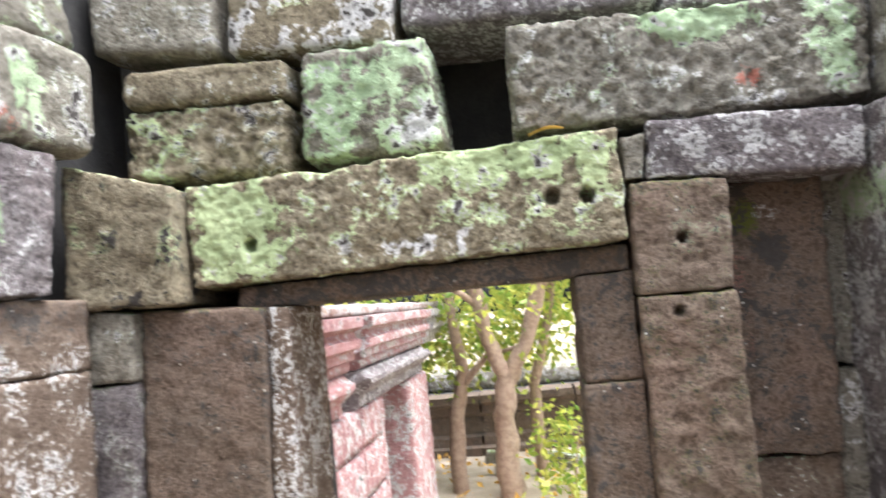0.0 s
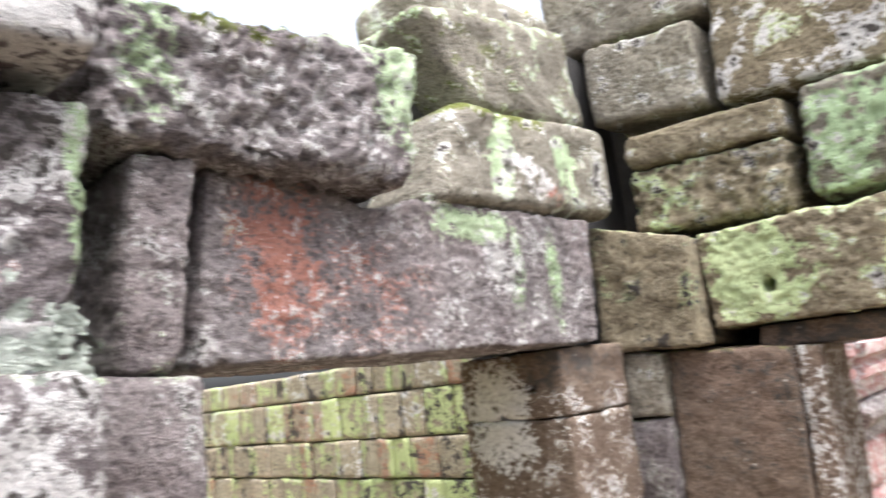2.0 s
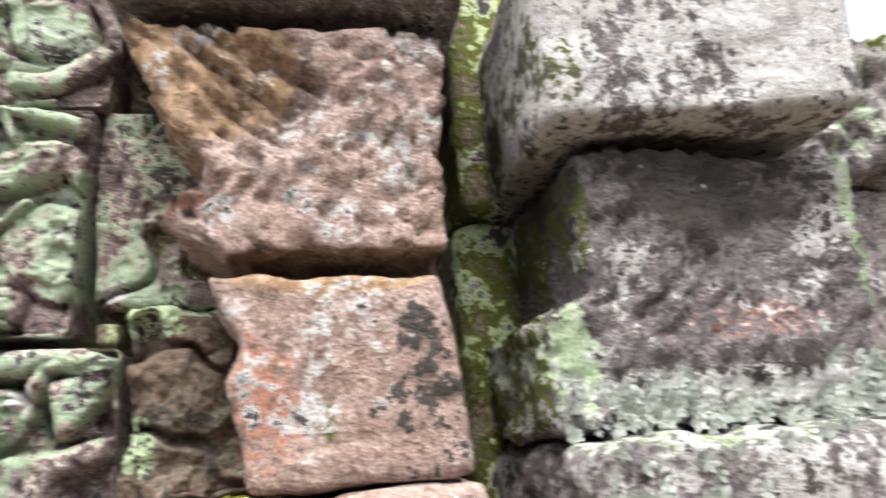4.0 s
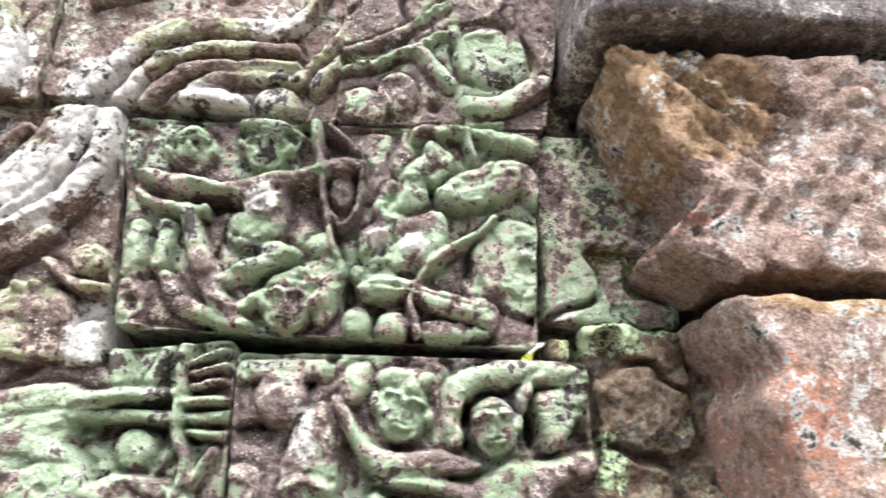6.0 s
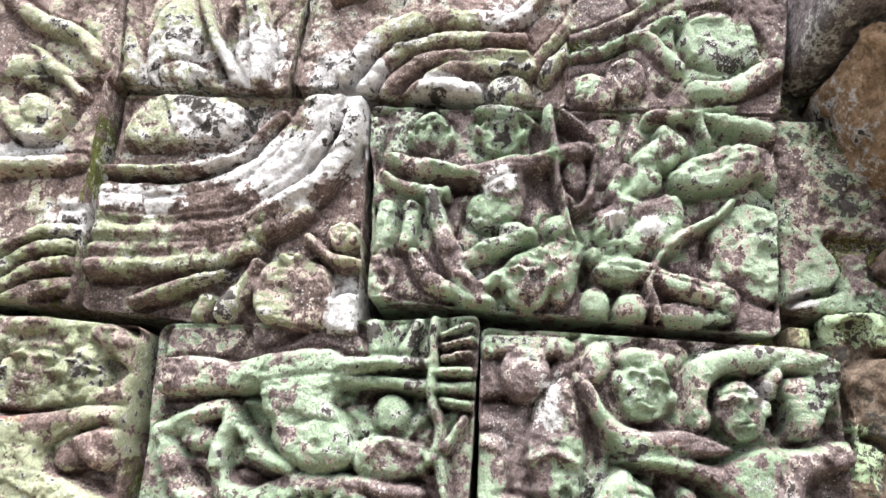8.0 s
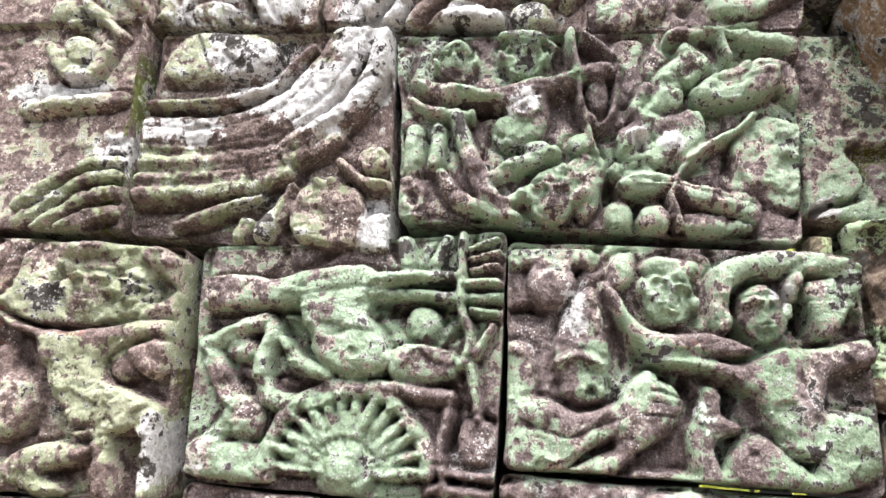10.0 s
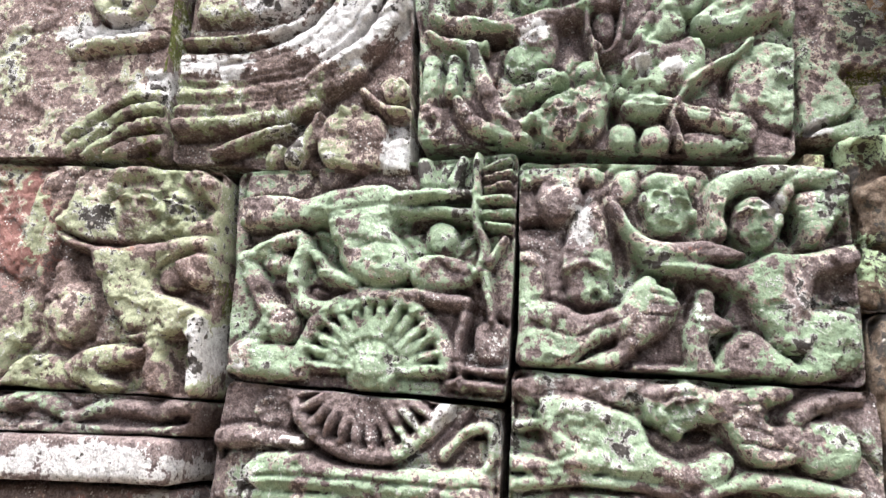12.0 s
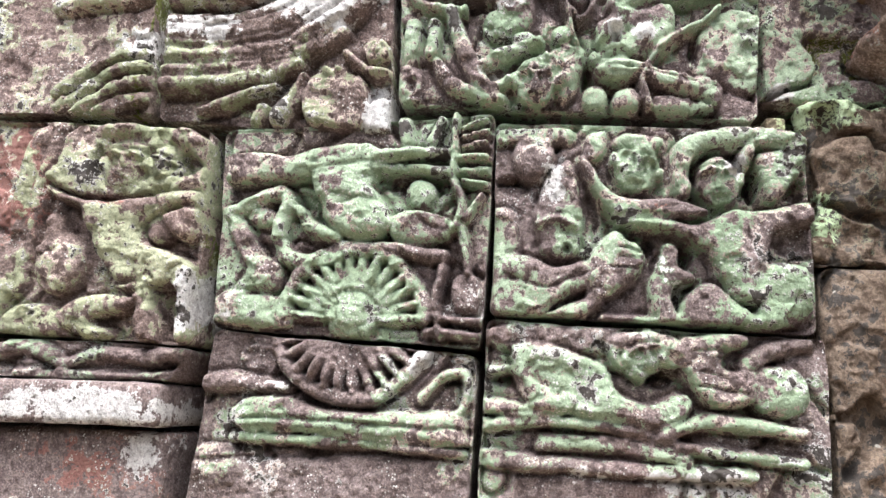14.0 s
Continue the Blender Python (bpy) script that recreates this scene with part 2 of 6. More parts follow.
def to_line(p, path):
    """Distance of the points p from a line of (u, v) rows, and how far along it each lies."""
    best, where = np.full(len(p), 9.0), np.zeros(len(p))
    for i in range(len(path) - 1):
        a, e = path[i, :2], path[i + 1, :2] - path[i, :2]
        t = np.clip(((p - a) @ e) / (e @ e + 1e-12), 0, 1)
        r = np.hypot(*(p - a - t[:, None] * e).T)
        near = r < best
        best, where = np.where(near, r, best), np.where(near, i + t, where)
    return best, where


class Carving:
    """Relief cut in a face: limbs, plates, bosses and heads stand up from a sunk ground; hollows and grooves are cut into them."""
    def __init__(self):
        self.strokes, self.ground, self.wander = [], 0.015, 0.005

    def limb(self, height, *path, flat=False):
        self.strokes.append(("limb", height, bend(path), flat))

    def plate(self, height, *outline):
        ring = [outline[-2], outline[-1], *outline, outline[0], outline[1], outline[2]]
        self.strokes.append(("plate", height, bend(ring, 3)[6:-6], False))

    def boss(self, u, v, ru, rv, height):
        self.strokes.append(("boss", height, np.array([[u, v, ru, rv]]), False))

    def hollow(self, u, v, ru, rv, depth):
        self.strokes.append(("hollow", depth, np.array([[u, v, ru, rv]]), False))

    def groove(self, depth, width, *path):
        self.strokes.append(("groove", depth, bend([(*q, width) for q in path]), False))

    def head(self, u, v, size, tilt, height):
        """A face seen from the front: skull, brow, eyes, nose, lips, ears and a cap of hair."""
        c, s = math.cos(radians(tilt)), math.sin(radians(tilt))

        def at(x, y):
            return u + size * (x * c - y * s), v + size * (x * s + y * c)
        self.boss(u, v, size * 0.84, size * 1.02, height)
        for side in (-1, 1):
            self.boss(*at(side * 0.86, 0.02), size * 0.16, size * 0.34, height * 0.86)
            self.hollow(*at(side * 0.34, 0.16), size * 0.24, size * 0.13, 0.006)
            self.boss(*at(side * 0.34, 0.15), size * 0.13, size * 0.07, height * 1.0)
        self.limb(height * 1.05, (*at(-0.6, 0.28), size * 0.07), (*at(-0.25, 0.38), size * 0.08), (*at(0, 0.30), size * 0.07), (*at(0.25, 0.38), size * 0.08), (*at(0.6, 0.28), size * 0.07))
        self.limb(height * 1.12, (*at(0, 0.3), size * 0.07), (*at(0, -0.16), size * 0.16))
        self.limb(height * 1.06, (*at(-0.3, -0.42), size * 0.07), (*at(0, -0.38), size * 0.09), (*at(0.3, -0.42), size * 0.07))
        self.limb(height * 1.05, (*at(-0.22, -0.56), size * 0.07), (*at(0.22, -0.56), size * 0.07))
        self.groove(0.007, size * 0.05, at(-0.32, -0.48), at(0, -0.46), at(0.32, -0.48))
        self.groove(0.006, size * 0.06, at(-0.7, 0.5), at(0, 0.6), at(0.7, 0.5))

    def wheel(self, u, v, radius, a0, a1, spokes, hub=True):
        """Tapering spokes from the angle a0 to a1 round a hub, in a banded rim."""
        self.boss(u, v, radius * 1.02, radius * 1.02, 0.020)
        for k in range(spokes):
            a = radians(a0 + (a1 - a0) * k / (spokes - 1))
            c, s = math.cos(a), math.sin(a)
            self.limb(0.048, (u + 0.03 * c, v + 0.03 * s, 0.0045), (u + radius * 0.62 * c, v + radius * 0.62 * s, 0.0088), (u + radius * 0.92 * c, v + radius * 0.92 * s, 0.0062))
        rim = [radians(a0 + (a1 - a0) * k / 14) for k in range(15)]
        self.limb(0.046, *[(u + radius * math.cos(a), v + radius * math.sin(a), 0.011) for a in rim])
        if hub:
            self.boss(u, v, 0.036, 0.036, 0.060)
            self.groove(0.005, 0.0025, *[(u + 0.028 * math.cos(radians(d)), v + 0.028 * math.sin(radians(d))) for d in range(0, 361, 40)])

    def height(self, p):
        # shallow scrollwork fills the ground between the figures
        q = np.c_[p, p[:, 0] * 0.3]
        warp = q + 0.03 * (fbm(q, 9.0, 31, 2) - 0.5)[:, None]
        swirl = np.abs(2 * fbm(warp, 11.0, 33, 2) - 1)
        h = self.ground * sstep(swirl, 0.03, 0.11)
        wob = p + self.wander * np.stack([fbm(np.c_[p, p[:, 0]], 26, 8, 3) - 0.5, fbm(np.c_[p, p[:, 1]], 26, 9, 3) - 0.5], 1) * 2
        for kind, top, data, flat in self.strokes:
            reach = 0.02 + (data[:, 2:].max() if kind != "plate" else 0.0)
            lo, hi = data[:, :2].min(0) - reach, data[:, :2].max(0) + reach
            sel = np.flatnonzero(((wob > lo) & (wob < hi)).all(1))
            if not len(sel):
                continue
            w, g = wob[sel], h[sel]
            if kind in ("boss", "hollow"):
                u, v, ru, rv = data[0]
                r = np.sqrt(((w[:, 0] - u) / ru) ** 2 + ((w[:, 1] - v) / rv) ** 2)
                inside = (1 - r) * min(ru, rv)
                x = np.clip(1 - r * r, 0, 1)
            elif kind == "plate":
                ring = np.vstack([data, data[:1]])
                r, _ = to_line(w, ring)
                odd = np.zeros(len(w), dtype=bool)
                for (u0, v0), (u1, v1) in zip(ring[:-1], ring[1:]):
                    cross = (v0 > w[:, 1]) != (v1 > w[:, 1])
                    odd ^= cross & (w[:, 0] < (u1 - u0) * (w[:, 1] - v0) / (v1 - v0 + 1e-12) + u0)
                inside = np.where(odd, r, -r)
                x = np.clip(inside / 0.015, 0, 1)
                x = x * (2 - x)
            else:
                r, k = to_line(w, data)
                width = np.interp(k, np.arange(len(data)), data[:, 2])
                inside = width - r
                x = np.clip(1 - (r / width) ** 2, 0, 1)
            if kind == "hollow":
                h[sel] = g - top * x ** 0.35
                continue
            if kind == "groove":
                h[sel] = g - top * x
                continue
            shape = x ** 0.2 if flat else 0.82 * x ** 0.13 + 0.18 * x ** 0.8
            # the ground is cut back along every outline
            g = g - 0.007 * np.clip(1 - np.abs(inside + 0.005) / 0.005, 0, 1) * (inside < 0)
            y = top * shape
            k = np.clip(0.5 + 0.5 * (y - g) / 0.003, 0, 1) * (inside > 0)
            h[sel] = g + (y - g) * k + 0.003 * k * (1 - k)
        h = np.where(h > 0.026, 0.026 + (h - 0.026) * 0.62, h)
        worn = sstep(h, 0.012, 0.03)
        h = h + worn * ((fbm(q, 16.0, 61, 3) - 0.5) * 0.010 + (fbm(q, 60.0, 65, 2) - 0.5) * 0.004 - 0.006 * sstep(fbm(q, 24.0, 71, 3), 0.56, 0.60))
        chips = np.abs(2 * fbm(q, 30.0, 51, 2) - 1)
        return h - 0.002 * (1 - sstep(chips, 0.02, 0.07)) - 0.002 * sstep(fbm(q, 90.0, 57, 2), 0.56, 0.66)


seed_of = [10]


def stone(parent, wall, tl, tr, br, bl, depth, material=None, name="stone_block", label="", cell=0.022, edge=0.019, rough=0.012, wear=0.02,
          green=0.12, pale=0.15, rust=0.0, moss=0.0, soot=0.0, fresh=0.0, rugged=(), patches=(), out=0.0, dip=None, pits=0.0, notches=(), sockets=(), carve=None, sunk=0.033):
    """One dressed block whose face has the corners tl, tr, br, bl (u, v), with worn arrises and uneven faces."""
    seed_of[0] += 7
    s = seed_of[0]
    c = np.array([tl, tr, br, bl], dtype=float)
    hu = (np.linalg.norm(c[1] - c[0]) + np.linalg.norm(c[2] - c[3])) / 4
    hv = (np.linalg.norm(c[3] - c[0]) + np.linalg.norm(c[2] - c[1])) / 4
    hd = depth / 2
    h = np.array([hu, hv, hd])
    n = [max(3, int(round(2 * x / cell))) for x in h]
    n[2] = max(3, min(n[2], 14))
    P, F = box_grid(*n)
    P = P * h
    e = min(edge, 0.45 * h.min())
    # corners are worn more in some places than in others
    jit = fbm(P + s * 3.1, 9.0, s, 2)
    rad = e * (0.55 + 0.9 * jit)
    core = np.clip(P, -(h - rad[:, None]), h - rad[:, None])
    nrm = P - core
    ln = np.linalg.norm(nrm, axis=1, keepdims=True)
    nrm = nrm / np.maximum(ln, 1e-9)
    Q = core + nrm * np.minimum(ln, rad[:, None])
    w = (fbm(Q + s * 1.7, 5.0, s + 1, 2) - 0.5) * 2 * wear + (fbm(Q + s * 2.3, 26.0, s + 2, 4) - 0.5) * 2 * rough
    if pits:
        w = w - pits * sstep(fbm(Q + s, 60.0, s + 5, 3), 0.50, 0.66)
    w = np.minimum(w, 0.35 * rough + 0.2 * wear)
    Q = Q + nrm * w[:, None]
    a, b = (Q[:, 0] / hu + 1) / 2, (Q[:, 1] / hv + 1) / 2
    top = c[0] + (c[1] - c[0]) * a[:, None]
    low = c[3] + (c[2] - c[3]) * a[:, None]
    uv = low + (top - low) * b[:, None]
    if dip:
        uv[:, 1] -= dip[2] * np.exp(-((uv[:, 0] - dip[0]) / dip[1]) ** 2) * sstep(b, 0.55, 1.0)
    for side, v0, width, amount in notches:
        k = (1 - a) if side in ("low", "step") else a
        if side == "step":
            uv[:, 0] += amount * sstep(uv[:, 1], v0 - width, v0 + width) * np.clip(k, 0, 1) ** 2
            continue
        uv[:, 0] += amount * np.exp(-((uv[:, 1] - v0) / width) ** 2) * np.clip(k, 0, 1) ** 3
    d = Q[:, 2] - hd + out
    front = sstep(nrm[:, 2], 0.35, 0.8) * (P[:, 2] > 0.9 * hd)
    for u0, v0, r0, deep in sockets:
        d = d - deep * front * (1 - sstep(np.hypot(uv[:, 0] - u0, uv[:, 1] - v0), r0 * 0.9, r0 * 1.12))
    for u0, v0, ru, rv, amp in rugged:
        near = front * (1 - sstep(np.hypot((uv[:, 0] - u0) / ru, (uv[:, 1] - v0) / rv), 0.6, 1.2))
        slant = np.stack([uv[:, 0] * 30 + uv[:, 1] * 26, uv[:, 1] * 75 + uv[:, 0] * 60, d * 0], 1)
        d = d - amp * near * (0.25 + 1.5 * sstep(fbm(slant, 1.0, s + 21, 3), 0.35, 0.75))
    lift = None
    if carve:
        lift = carve.height(uv)
        d = d + front * (lift - sunk) * sstep(nrm[:, 2], 0.3, 0.7)
    V = on_wall(wall, uv[:, 0], uv[:, 1], d)
    grow = {}
    up = sstep(nrm[:, 1], 0.3, 0.9)
    for key, amount in (("green", green), ("pale", pale), ("rust", rust), ("moss", moss), ("soot", soot), ("fresh", fresh)):
        g = np.full(len(V), amount) + (fbm(V, 4.0, s + 11 + len(key), 2) - 0.5) * 0.35
        mine = [q[1:] for q in patches if q[0] == key]
        if mine:
            g = np.maximum(g, spread(uv, mine))
        worn_off = [q[1:] for q in patches if q[0] == "bare"]
        if worn_off and key == "green":
            g = np.minimum(g, 0.62) - spread(uv, worn_off)
        if lift is not None and key == "green":
            g = np.minimum(g, 0.62) - 0.15 + 0.30 * sstep(lift, 0.010, 0.026) - 0.16 * sstep(lift, 0.043, 0.052)
        grow[key] = g + (0.25 * up if key in ("moss", "green") and amount > 0.05 else 0)
    return mesh_object(name, V, F, material or GREY, parent, label, grow)


def slab(name, lo, hi, material, parent=None, label=""):
    """A plain squared mass between two corners, with slightly eased edges."""
    bm = bmesh.new()
    bmesh.ops.create_cube(bm, size=1)
    for v in bm.verts:
        v.co = [(a + b) / 2 + x * (b - a) for a, b, x in zip(lo, hi, v.co)]
    bmesh.ops.bevel(bm, geom=bm.edges[:], offset=min(0.02, min(b - a for a, b in zip(lo, hi)) * 0.2), segments=2, affect="EDGES")
    me = bpy.data.meshes.new(name)
    bm.to_mesh(me)
    bm.free()
    me.materials.append(material)
    ob = new(name, me)
    ob.parent = parent
    if label:
        tagged(ob, label)
    return ob

# ---------------------------------------------------------------- ground
def ground_height(x, y):
    inside = sstep(3.2 - y, 0, 1.2) * sstep(x + 3.2, 0, 1.0)
    return -0.9 + 0.9 * inside


xs = np.concatenate([np.linspace(-200, -8, 12)[:-1], np.linspace(-8, 6, 70), np.linspace(6, 200, 12)[1:]])
ys = np.concatenate([np.linspace(-200, -4, 12)[:-1], np.linspace(-4, 16, 90), np.linspace(16, 200, 12)[1:]])
gx, gy = np.meshgrid(xs, ys, indexing="ij")
gp = np.stack([gx.ravel(), gy.ravel(), np.zeros(gx.size)], 1)
gz = ground_height(gp[:, 0], gp[:, 1]) + (fbm(gp, 0.9, 3, 4) - 0.5) * 0.14
gp[:, 2] = gz
ni, nj = len(xs), len(ys)
gi, gj = np.meshgrid(np.arange(ni - 1), np.arange(nj - 1), indexing="ij")
gf = np.stack([gi * nj + gj, (gi + 1) * nj + gj, (gi + 1) * nj + gj + 1, gi * nj + gj + 1], -1).reshape(-1, 4)
ground = tagged(mesh_object("ground", gp, gf, EARTH), "pale trodden earth strewn with dry leaves", "ground", kind="structure")

# ---------------------------------------------------------------- north wall with the doorway
N = ("n", 0.0)
wall_north = setting("wall_north", "grey sandstone block wall with lichen round a doorway", "wall")


def north(front, *args, **kw):
    kw["edge"] = 0.6 * kw.get("edge", 0.03)
    kw.setdefault("cell", 0.013)
    kw.setdefault("wear", 0.013)
    kw.setdefault("moss", 0.2)
    return stone(wall_north, ("n", front), *args, **kw)


north(2.10, (-1.085, 2.07), (0.285, 2.08), (0.275, 1.740), (-1.087, 1.735), 0.50, OLIVE, "lintel", "greenish lichen-covered stone door lintel with round sockets", cell=0.0075, edge=0.03, rough=0.007, dip=(-0.62, 0.05, 0.02), sockets=((-0.881, 1.857, 0.020, 0.09), (0.068, 1.891, 0.022, 0.05), (0.172, 1.885, 0.021, 0.09)),
      green=0.25, pale=0.12, moss=0.22, pits=0.006,
      patches=[("green", -0.92, 1.91, 0.20, 0.20, 1.05), ("green", -0.05, 2.02, 0.36, 0.10, 0.9), ("green", 0.2, 1.98, 0.12, 0.12, 0.75), ("moss", -0.12, 2.06, 0.30, 0.06, 0.8), ("pale", -0.3, 1.80, 0.5, 0.05, 0.35)])
north(2.24, (-0.712, 2.515), (-0.275, 2.505), (-0.248, 2.115), (-0.737, 2.125), 0.42, GREY, cell=0.016, edge=0.055, pits=0.015, green=0.45,
      patches=[("green", -0.5, 2.36, 0.26, 0.18, 0.8), ("green", -0.35, 2.45, 0.1, 0.1, 0.9), ("pale", -0.33, 2.2, 0.09, 0.09, 0.6)])
north(2.25, (-1.36, 2.394), (-0.772, 2.36), (-0.785, 2.098), (-1.365, 2.14), 0.42, OLIVE, cell=0.014, edge=0.05, pits=0.02, green=0.25, pale=0.22, soot=0.15)
north(2.25, (-1.36, 2.527), (-0.773, 2.509), (-0.775, 2.367), (-1.36, 2.40), 0.42, OLIVE, edge=0.04, green=0.1)
# Pale lichen on these two is strengthened to stand for glare.
north(2.30, (-0.955, 3.018), (-0.365, 2.93), (-0.398, 2.512), (-0.992, 2.564), 0.42, OLIVE, edge=0.04, pale=0.36, green=0.25)
north(2.33, (-0.345, 2.948), (0.518, 2.795), (0.486, 2.52), (-0.37, 2.56), 0.42, PURPLE, edge=0.04, pale=0.38)
north(2.18, (-0.013, 2.464), (1.067, 2.42), (1.037, 2.092), (-0.031, 2.115), 0.46, GREY, edge=0.04, pits=0.015, pale=0.18,
      patches=[("green", 0.57, 2.40, 0.22, 0.10, 0.9), ("green", 0.95, 2.3, 0.10, 0.2, 0.8), ("rust", 0.7, 2.2, 0.06, 0.05, 0.6)])
north(2.12, (0.37, 2.084), (0.973, 2.056), (0.953, 1.871), (0.349, 1.911), 0.36, PURPLE, edge=0.015, pale=0.42)
north(2.13, (0.290, 2.054), (0.363, 2.051), (0.345, 1.915), (0.285, 1.918), 0.36, GREY, edge=0.012, green=0.2)
north(2.12, (0.295, 1.910), (0.574, 1.890), (0.559, 1.568), (0.282, 1.575), 0.34, BROWN, "jamb", cell=0.010, sockets=((0.431, 1.729, 0.015, 0.06),), edge=0.014, pale=0.08, soot=0.15, wear=0.006, green=0.05)
north(2.12, (0.282, 1.570), (0.559, 1.564), (0.530, -0.03), (0.25, -0.03), 0.34, BROWN, "jamb", cell=0.010, sockets=((0.393, 1.519, 0.013, 0.06),), edge=0.014, pale=0.12, soot=0.15, wear=0.006, green=0.05)
# door frame, darkened; the head's colour holds the shade under the lintel
north(2.16, (0.11, 1.651), (0.280, 1.653), (0.276, 1.332), (0.101, 1.33), 0.36, BROWN, "jamb", edge=0.012, pale=0.2, wear=0.006, soot=0.35)
north(2.16, (0.100, 1.327), (0.276, 1.328), (0.255, -0.03), (0.05, -0.03), 0.36, BROWN, "jamb", edge=0.012, pale=0.25, wear=0.006, soot=0.3)
north(2.17, (-0.96, 1.734), (0.275, 1.736), (0.275, 1.654), (-0.96, 1.656), 0.36, BROWN, "door_head", edge=0.01, wear=0.006, green=0, soot=0.5)
north(2.10, (-1.256, 1.690), (-0.851, 1.656), (-0.93, -0.03), (-1.33, -0.03), 0.34, BROWN, "jamb", edge=0.014, pale=0.1, wear=0.006, green=0.05, soot=0.22)
north(2.12, (-0.848, 1.656), (-0.780, 1.653), (-0.83, -0.03), (-0.925, -0.03), 0.36, BROWN, "jamb", edge=0.012, pale=0.3, wear=0.006)
# niche; the recess's shade is put into the colour of its brown back
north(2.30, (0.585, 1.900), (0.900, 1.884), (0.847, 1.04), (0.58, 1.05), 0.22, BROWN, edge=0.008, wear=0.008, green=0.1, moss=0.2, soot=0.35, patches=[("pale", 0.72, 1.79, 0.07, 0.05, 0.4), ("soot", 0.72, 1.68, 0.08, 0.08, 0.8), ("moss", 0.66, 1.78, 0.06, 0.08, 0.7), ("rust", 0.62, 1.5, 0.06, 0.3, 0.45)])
north(2.36, (0.905, 1.889), (1.10, 1.878), (1.063, 1.29), (0.868, 1.30), 0.18, GREY, edge=0.008, wear=0.006)
north(2.34, (0.85, 1.286), (1.10, 1.28), (1.06, -0.03), (0.80, -0.03), 0.18, GREY, edge=0.008, wear=0.006, pale=0.2)
north(2.32, (0.575, 1.04), (0.845, 1.035), (0.80, -0.03), (0.56, -0.03), 0.2, BROWN, edge=0.008, wear=0.006)
north(2.05, (0.985, 2.05), (1.30, 2.06), (1.25, -0.03), (0.86, -0.03), 0.40, PURPLE, "jamb", edge=0.02, pale=0.4, patches=[("green", 1.0, 1.8, 0.08, 0.1, 0.8)])
north(2.10, (1.075, 2.46), (1.42, 2.45), (1.42, 2.075), (1.048, 2.085), 0.46, GREY, edge=0.03, pale=0.2, green=0.25)
# corner
north(2.02, (-1.445, 2.170), (-1.084, 2.062), (-1.095, 1.690), (-1.467, 1.701), 0.45, OLIVE, edge=0.02, green=0.2, soot=0.2)
north(2.30, (-1.50, 2.99), (-1.03, 2.925), (-1.03, 2.575), (-1.50, 2.635), 0.40, GREY, edge=0.05, green=0.1)
north(2.05, (-1.60, 1.720), (-1.262, 1.680), (-1.270, 1.473), (-1.60, 1.466), 0.40, GREY, edge=0.012, wear=0.006, green=0.15)
north(2.05, (-1.60, 1.458), (-1.272, 1.468), (-1.34, -0.03), (-1.66, -0.03), 0.40, PURPLE, edge=0.012, wear=0.006)
# upper courses; the first stone's pale lichen is raised to paint in glare
north(2.34, (0.53, 2.82), (1.25, 2.80), (1.25, 2.44), (0.50, 2.50), 0.40, PURPLE, edge=0.04, pale=0.36)
north(2.36, (-0.98, 3.42), (-0.30, 3.40), (-0.33, 2.97), (-0.95, 3.03), 0.40, GREY, edge=0.05, green=0.3)
north(2.38, (-0.28, 3.40), (0.50, 3.36), (0.52, 2.82), (-0.33, 2.96), 0.40, GREY, edge=0.05)
north(2.36, (-1.7, 3.40), (-1.02, 3.42), (-0.99, 2.97), (-1.7, 3.02), 0.40, GREY, edge=0.05)
# Backing slabs: their near-black is the shade of joints and open gaps.
slab("core", (-1.8, 2.86, 1.75), (1.4, 3.1, 3.3), GAP_SHADE, wall_north)
# Unseen cap, added to keep light from falling into the gap.
slab("core", (-1.8, 2.70, 2.97), (1.4, 2.855, 3.3), GAP_SHADE, wall_north)
slab("core", (0.30, 2.48, -0.1), (1.4, 2.95, 1.75), GAP_SHADE, wall_north)
slab("core", (-1.8, 2.46, -0.1), (-0.93, 2.95, 1.75), GAP_SHADE, wall_north)

# ---------------------------------------------------------------- west wall
wall_west = setting("wall_west", "mauve sandstone block wall with a red-stained lintel", "wall")


def west(front, *args, **kw):
    return stone(wall_west, ("w", front), *args, **kw)


west(-1.36, (0.425, 2.140), (1.88, 2.165), (1.84, 1.742), (0.388, 1.748), 0.42, PURPLE, "lintel", "rough mauve stone lintel with a red stain", cell=0.009, edge=0.014, rough=0.009, wear=0.010, pits=0.006,
     pale=0.22, green=0.1, dip=(0.86, 0.10, 0.045), patches=[("rust", 0.60, 1.97, 0.17, 0.28, 0.62), ("rust", 0.85, 1.88, 0.30, 0.22, 0.42), ("green", 1.25, 2.09, 0.25, 0.07, 0.8), ("green", 1.42, 1.97, 0.06, 0.2, 0.55), ("pale", 1.35, 1.98, 0.12, 0.12, 0.6), ("green", 1.62, 1.95, 0.05, 0.2, 0.75)])
west(-1.34, (1.22, 2.46), (2.06, 2.53), (2.06, 2.180), (1.06, 2.135), 0.42, GREY, cell=0.011, sockets=((1.431, 2.282, 0.016, 0.06),), edge=0.05, green=0.2, moss=0.2,
     patches=[("pale", 1.52, 2.27, 0.14, 0.10, 0.6), ("green", 1.4, 2.32, 0.1, 0.15, 0.75), ("green", 1.75, 2.33, 0.11, 0.13, 0.85), ("moss", 1.4, 2.47, 0.3, 0.06, 0.9), ("rust", 1.65, 2.22, 0.1, 0.05, 0.4)])
